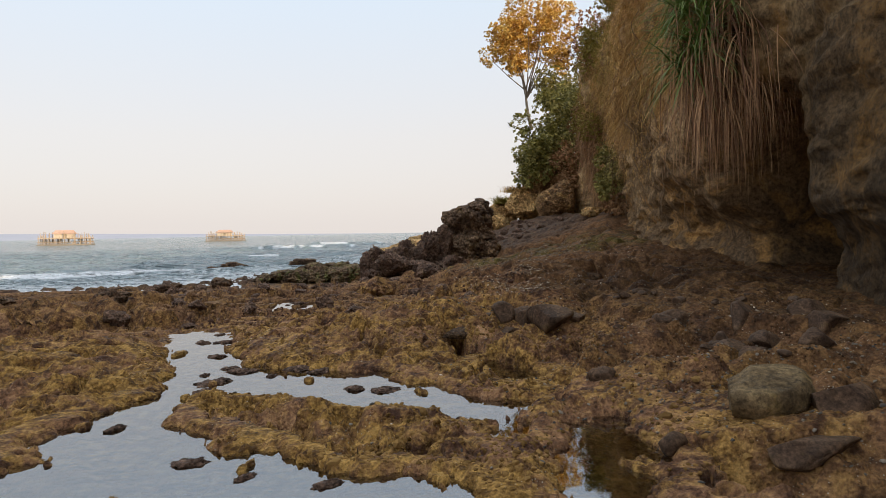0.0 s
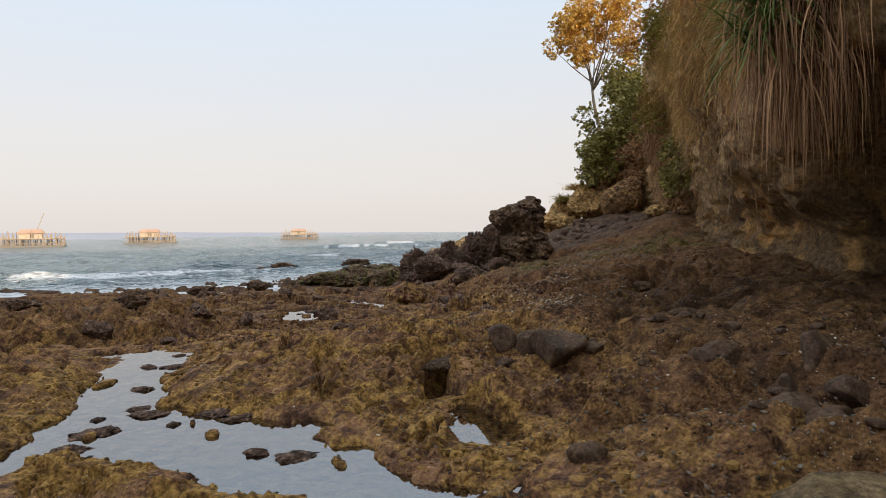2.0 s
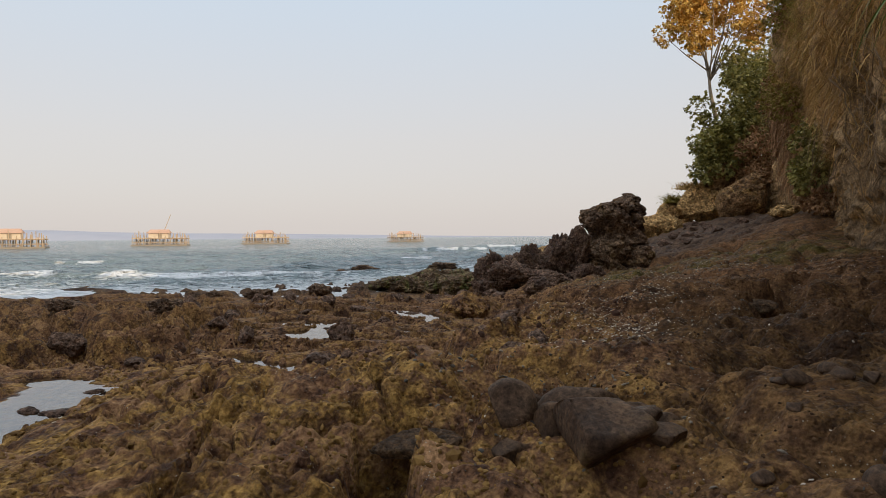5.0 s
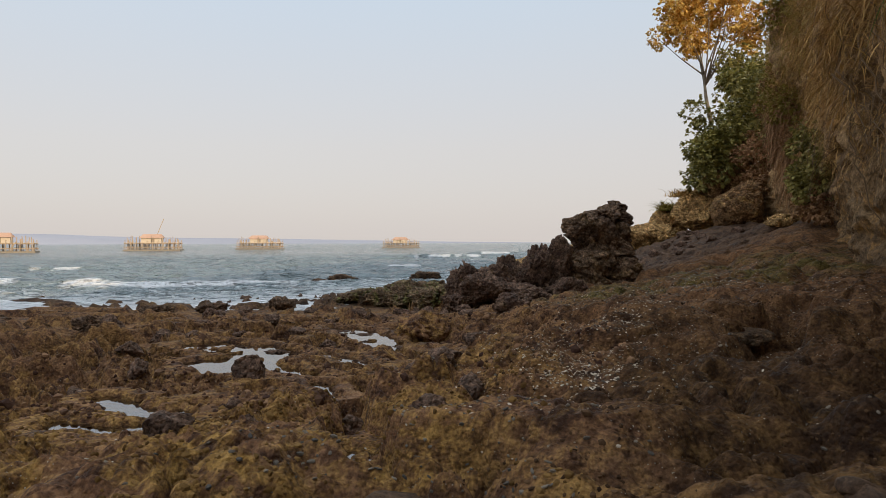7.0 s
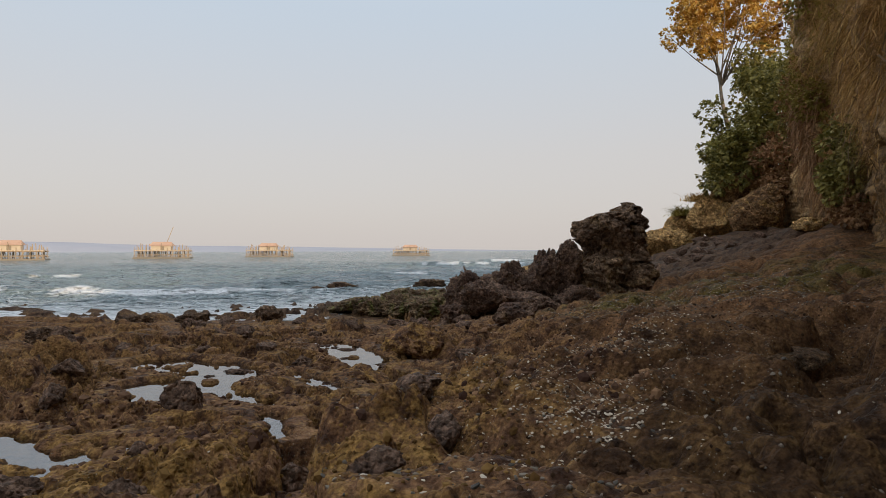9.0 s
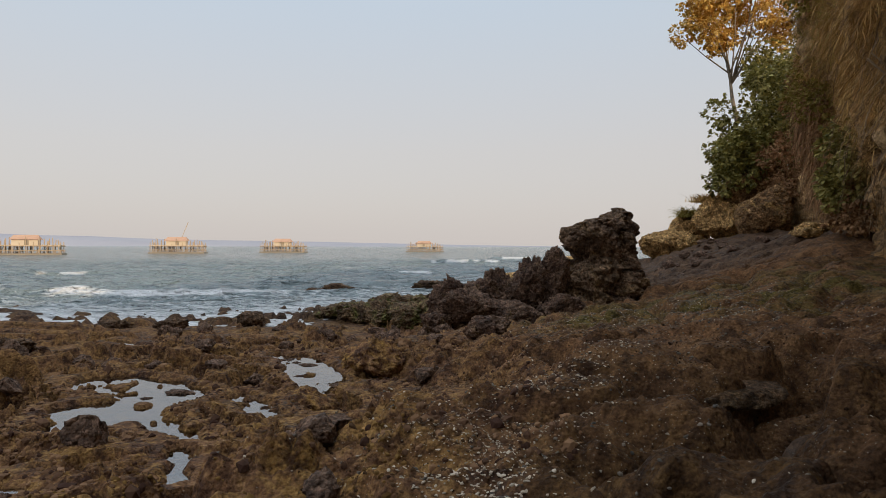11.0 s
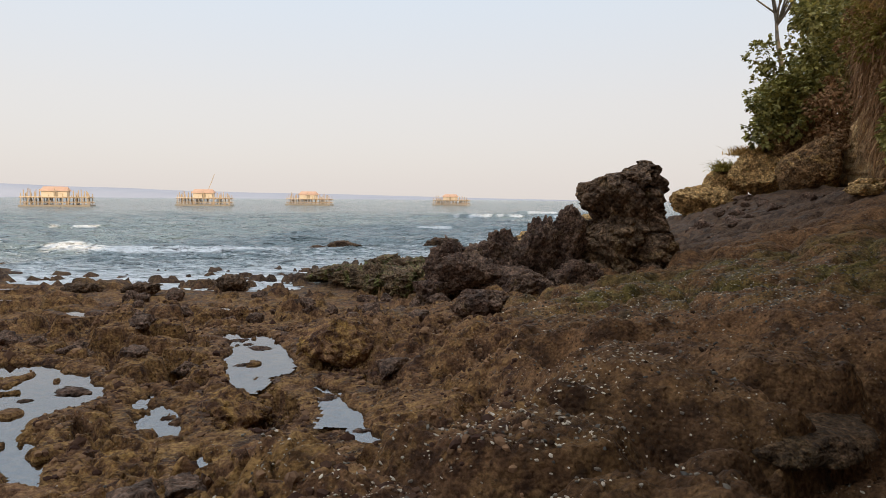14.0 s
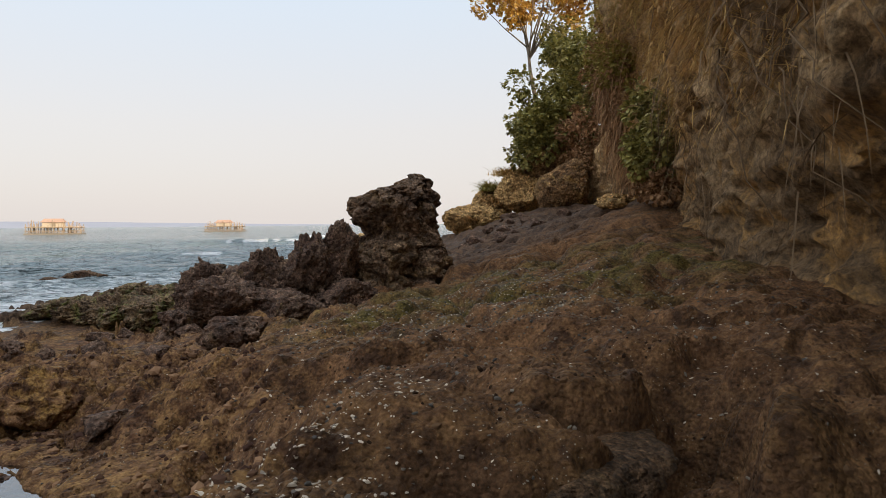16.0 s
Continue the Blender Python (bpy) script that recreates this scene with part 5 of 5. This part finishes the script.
def small_bush():
    rng = random.Random(52)
    at = cliff_point(23.2, 5.2)
    root = empty("bush", at.x - 0.1, at.y, at.z, "green-leaved shrub growing out of the cliff above withered twigs", "bush")
    c = clumps(rng, [(-0.55, 0.3, -0.9, 0.9, -0.7, 1.3, 3), (-0.45, 0.2, -0.6, 0.6, -1.4, -0.4, 2)], 22, 0.26, 0.52)
    part_mesh("leaves", *foliage(rng, c, 5200, 0.17), M_LEAF, root, "green leaves")
    c = clumps(rng, [(-0.4, 0.3, -0.7, 0.7, -1.9, -1.0, 1)], 8, 0.22, 0.45)
    part_mesh("dry_leaves", *foliage(rng, c, 1300, 0.15, 0.4, 0.9), M_LEAF_DRY, root, "withered brown twigs")


small_bush()


def dry_thicket():
    """Withered creepers that hang in a red-brown curtain beside the bush."""
    rng = random.Random(53)
    at = cliff_point(29.0, 6.0)
    root = empty("withered_creeper", at.x, at.y, at.z, "curtain of withered red-brown creepers hanging on the cliff beside the bush", "creeper")
    c, v, f = [], [], []
    for k in range(46):
        y, z = rng.uniform(26.3, 31.5), rng.uniform(4.6, 8.0)
        p = cliff_point(y, z) - at
        c.append((p.x - 0.15, p.y, p.z, rng.uniform(0.3, 0.6)))
        for q in range(26):
            st = p + Vector((rng.uniform(-0.45, 0.0), rng.gauss(0, 0.35), rng.gauss(0, 0.4)))
            out = Vector((-rng.uniform(0.1, 0.6), rng.uniform(-0.6, 0.6), rng.uniform(-0.6, 0.4)))
            strand(v, f, hanging(st, out, rng.uniform(0.7, 1.9), rng.uniform(0.5, 1.2), rng, 6), rng.uniform(0.012, 0.022), out.cross(Vector((0, 0, 1))).normalized())
    part_mesh("dry_leaves", *foliage(rng, c, 7000, 0.12, 0.4, 0.9), M_LEAF_DRY, root, "withered brown leaves")
    part_mesh("twig_curtain", v, f, M_LEAF_DRY, root, "thin hanging twigs")


dry_thicket()


def brow_shrub(at, seed, spans, label):
    rng = random.Random(seed)
    root = empty("shrub", *at, label, "shrub", "brow shrubs")
    part_mesh("leaves", *foliage(rng, clumps(rng, spans, 14, 0.35, 0.75), 3600, 0.12, 0.4, 0.4), M_OLIVEGRASS, root, "small olive leaves")
    part_mesh("dry_leaves", *foliage(rng, clumps(rng, spans, 9, 0.35, 0.75), 2200, 0.11, 0.4, 0.7), M_LEAF_DRY, root, "withered brown leaves")
    for k in range(4):
        tube("stem", [(0.4, 0.0, -0.4), (rng.uniform(-0.3, 0.3), rng.uniform(-0.5, 0.5), 0.4), (rng.uniform(-0.7, 0.7), rng.uniform(-0.8, 0.8), 1.0)], 0.04, 0.012, M_BARK, root)


for _k, (_y, _z) in enumerate(((31.5, 12.0), (30.0, 9.6), (28.0, 12.6), (33.0, 9.0), (25.0, 10.8), (22.5, 12.4), (27.0, 8.0))):
    _p = cliff_point(_y, _z)
    brow_shrub((_p.x - 0.1, _p.y, _p.z), 210 + _k, [(-0.7, 0.5, -1.1, 1.1, -0.8, 0.9, 1)], "olive-brown shrub clinging to the brow of the cliff")


def tree(at, height_m, crown, seed, leaves, mat, label, lean=(0, 0), size=0.32, thick=0.17):
    rng = random.Random(seed)
    root = empty("tree", *at, label, "tree")
    trunk = [(0, 0, -1.0)] + [(lean[0] * t + 0.2 * math.sin(3 * t + seed), lean[1] * t, height_m * t) for t in (0.15, 0.35, 0.55, 0.8, 1.0)]
    tube("trunk", trunk, thick, thick * 0.45, M_BARK, root, 9)
    c = clumps(rng, crown, 62, 0.6, 1.2)
    top = Vector(trunk[-1])
    for x, y, z, r in rng.sample(c, 16):
        e = Vector((x, y, z))
        b = Vector(trunk[rng.choice((3, 4, 5))])
        m = b.lerp(e, 0.5) + Vector((rng.uniform(-0.3, 0.3), rng.uniform(-0.3, 0.3), -0.15))
        tube("limb", [tuple(b), tuple(m), tuple(e)], thick * 0.38, 0.015, M_BARK, root, 6)
    ob = part_mesh("crown", *foliage(rng, c, leaves, size), mat, root)
    return root


tree((22.6, 55.0, 13.0), 3.6, [(-4.1, -2.0, -1.5, 1.5, 5.6, 8.6, 3), (-2.5, 3.5, -2, 2, 4.6, 10.5, 6), (-2, 4.5, -2, 2, 8, 12, 4)], 61, 21000, M_LEAF_GOLD, "tree with a golden sunlit crown on the headland", (-0.9, 0), 0.24)
tree((25.2, 54.0, 13.5), 3.0, [(-2.2, 1.5, -1.5, 1.5, 0.6, 3.6, 1)], 62, 4500, M_LEAF, "small dark-leaved tree below the golden crown", (-0.4, 0), 0.26, 0.1)
tree((27.2, 53.0, 13.0), 6.5, [(-1.2, 1.6, -1.5, 1.5, 5.0, 10, 1)], 63, 1200, M_LEAF_DRY, "nearly bare pale-limbed tree at the cliff top", (0.6, 0), 0.3, 0.2)


# tuft on the tan boulder
def tuft(at, seed, count, length, mat, label):
    rng = random.Random(seed)
    v, f = [], []
    for k in range(count):
        a = rng.uniform(0, 6.283)
        out = Vector((math.cos(a), math.sin(a), rng.uniform(0.4, 2.0)))
        strand(v, f, hanging(Vector((rng.gauss(0, 0.4), rng.gauss(0, 0.35), -0.25)), out, length * rng.uniform(0.5, 1.1), 0.25, rng, 6), 0.03, out.cross(Vector((0, 0, 1))).normalized())
    me = bpy.data.meshes.new("grass_tuft")
    me.from_pydata(v, [], f)
    me.materials.append(mat)
    ob = new("grass_tuft", me)
    ob.location = at
    return tagged(ob, label, "grass")


def crest(x, y):
    """Height of the tan boulders' top at a place."""
    best = ground_z(x, y)
    for ob in scene.objects:
        if ob.name.startswith("tan_boulder"):
            for v in ob.data.vertices:
                p = ob.location + v.co
                if abs(p.x - x) < 0.25 and abs(p.y - y) < 0.25:
                    best = max(best, p.z)
    return best


tuft((15.6, 44.4, crest(15.6, 44.4)), 71, 420, 1.15, M_OLIVEGRASS, "yellow-green grass tuft growing on the tan boulder")
tuft((16.4, 43.9, crest(16.4, 43.9)), 72, 420, 0.95, M_DRYGRASS, "dry grass tuft growing on the tan boulder")


# ---------------------------------------------------------------- out at sea
def box(bm, x0, x1, y0, y1, z0, z1):
    vs = [bm.verts.new((x, y, z)) for x in (x0, x1) for y in (y0, y1) for z in (z0, z1)]
    for q in ((0, 1, 3, 2), (4, 6, 7, 5), (0, 4, 5, 1), (2, 3, 7, 6), (0, 2, 6, 4), (1, 5, 7, 3)):
        bm.faces.new([vs[i] for i in q])


def pole(bm, a, b, r):
    a, b = Vector(a), Vector(b)
    d = (b - a).normalized()
    s = d.cross(Vector((0.1, 0.3, 1)) if abs(d.z) < 0.9 else Vector((1, 0, 0))).normalized()
    u = s.cross(d)
    ring = []
    for p in (a, b):
        ring.append([bm.verts.new(p + (s * math.cos(k * 1.0472) + u * math.sin(k * 1.0472)) * r) for k in range(6)])
    for k in range(6):
        bm.faces.new([ring[0][k], ring[0][(k + 1) % 6], ring[1][(k + 1) % 6], ring[1][k]])
    bm.faces.new(ring[0][::-1])
    bm.faces.new(ring[1])


def raft():
    """A bamboo fishing platform on stilts, with a hut."""
    rng = random.Random(81)
    root = empty("fishing_platform", 0, 0, 0, "bamboo fishing platform on stilts with a small hut", "platform", "fishing platforms")
    for i in range(11):
        for j in range(4):
            bm = bmesh.new()
            x, y = -8 + 1.6 * i + rng.uniform(-0.3, 0.3), -4.5 + 3 * j + rng.uniform(-0.3, 0.3)
            pole(bm, (x, y, -0.8), (x + rng.uniform(-0.4, 0.4), y, rng.uniform(2.8, 5.0)), 0.12)
            part("stilt", bm, M_BAMBOO, root)
    for z in (1.2, 2.5):
        for j in range(4):
            bm = bmesh.new()
            pole(bm, (-8.4, -4.5 + 3 * j, z), (8.4, -4.5 + 3 * j, z + rng.uniform(-0.15, 0.15)), 0.12)
            part("rail", bm, M_BAMBOO, root)
    for k in range(16):
        bm = bmesh.new()
        x = rng.uniform(-8, 7)
        y = rng.choice((-4.6, -1.5, 4.6))
        pole(bm, (x, y, 0.3), (x + rng.uniform(-1.8, 1.8), y, 3.0), 0.09)
        part("brace", bm, M_BAMBOO, root)
    bm = bmesh.new()
    box(bm, -8.6, 8.6, -4.9, 4.9, -0.3, 0.45)
    part("float", bm, M_BARK, root, "dark low float")
    bm = bmesh.new()
    box(bm, -8.2, 8.2, -4.7, 4.7, 2.55, 2.72)
    part("deck", bm, M_BAMBOO, root)
    bm = bmesh.new()
    box(bm, -3.6, 2.6, -2.4, 2.4, 2.72, 4.2)
    hut = part("hut", bm, M_WALLING, root, "plank-walled hut")
    bm = bmesh.new()
    a = [bm.verts.new(p) for p in ((-4.1, -2.9, 4.2), (3.1, -2.9, 4.2), (3.1, 2.9, 4.2), (-4.1, 2.9, 4.2), (-3.4, 0, 5.5), (2.4, 0, 5.5))]
    for q in ((0, 1, 5, 4), (2, 3, 4, 5), (1, 2, 5), (3, 0, 4), (3, 2, 1, 0)):
        bm.faces.new([a[i] for i in q])
    part("roof", bm, M_THATCH, hut, "rusty brown roof")
    bm = bmesh.new()
    box(bm, -0.6, 0.5, -2.46, -2.38, 2.75, 4.0)
    part("doorway", bm, M_BARK, hut)
    return root


def place_rafts():
    one = raft()
    spots = [(-118.8, 179.1, 25, 1.0), (-95.1, 219.5, 15, 1.0), (-69.9, 255.5, 5, 0.98), (-18.4, 299.0, -10, 0.9)]
    x, y, a, s = spots[0]
    one.matrix_basis = pose(x, y, 0, 0, 0, a)
    for x, y, a, s in spots[1:]:
        c = copy_thing(one, pose(x, y, 0, 0, 0, a))
        c.scale = (s, s, s)
    bm = bmesh.new()
    pole(bm, (0, 0, 2.7), (3.0, 0, 10.5), 0.10)
    boom = part("boom", bm, M_BAMBOO, bpy.data.objects["fishing_platform.001"], "slanting bamboo boom")


place_rafts()


def hills():
    """The far coast across the bay."""
    az = np.radians(np.linspace(-75, 10, 200))
    rise = np.array([3 + 125 * (1 - k / 199) ** 1.2 * (0.97 + 0.06 * math.sin(k * 0.09) + 0.08 * noise.noise(Vector((k * 0.1, 3, 1)))) for k in range(200)])
    R = 3600
    rows = []
    for f, back in ((-0.05, 0), (0.55, 120), (1.0, 400), (0.9, 800)):
        rows.append(np.stack([(R + back) * np.sin(az), (R + back) * np.cos(az), rise * f - 2], -1))
    P = np.array(rows)
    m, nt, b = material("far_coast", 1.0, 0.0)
    # distance haze is painted into the base colour, a pale grey-blue near the sky's
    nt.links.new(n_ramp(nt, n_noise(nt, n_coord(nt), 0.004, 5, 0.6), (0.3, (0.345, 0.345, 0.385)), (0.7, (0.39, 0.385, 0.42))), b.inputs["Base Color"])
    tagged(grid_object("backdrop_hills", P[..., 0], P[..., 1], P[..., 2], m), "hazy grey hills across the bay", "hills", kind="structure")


hills()
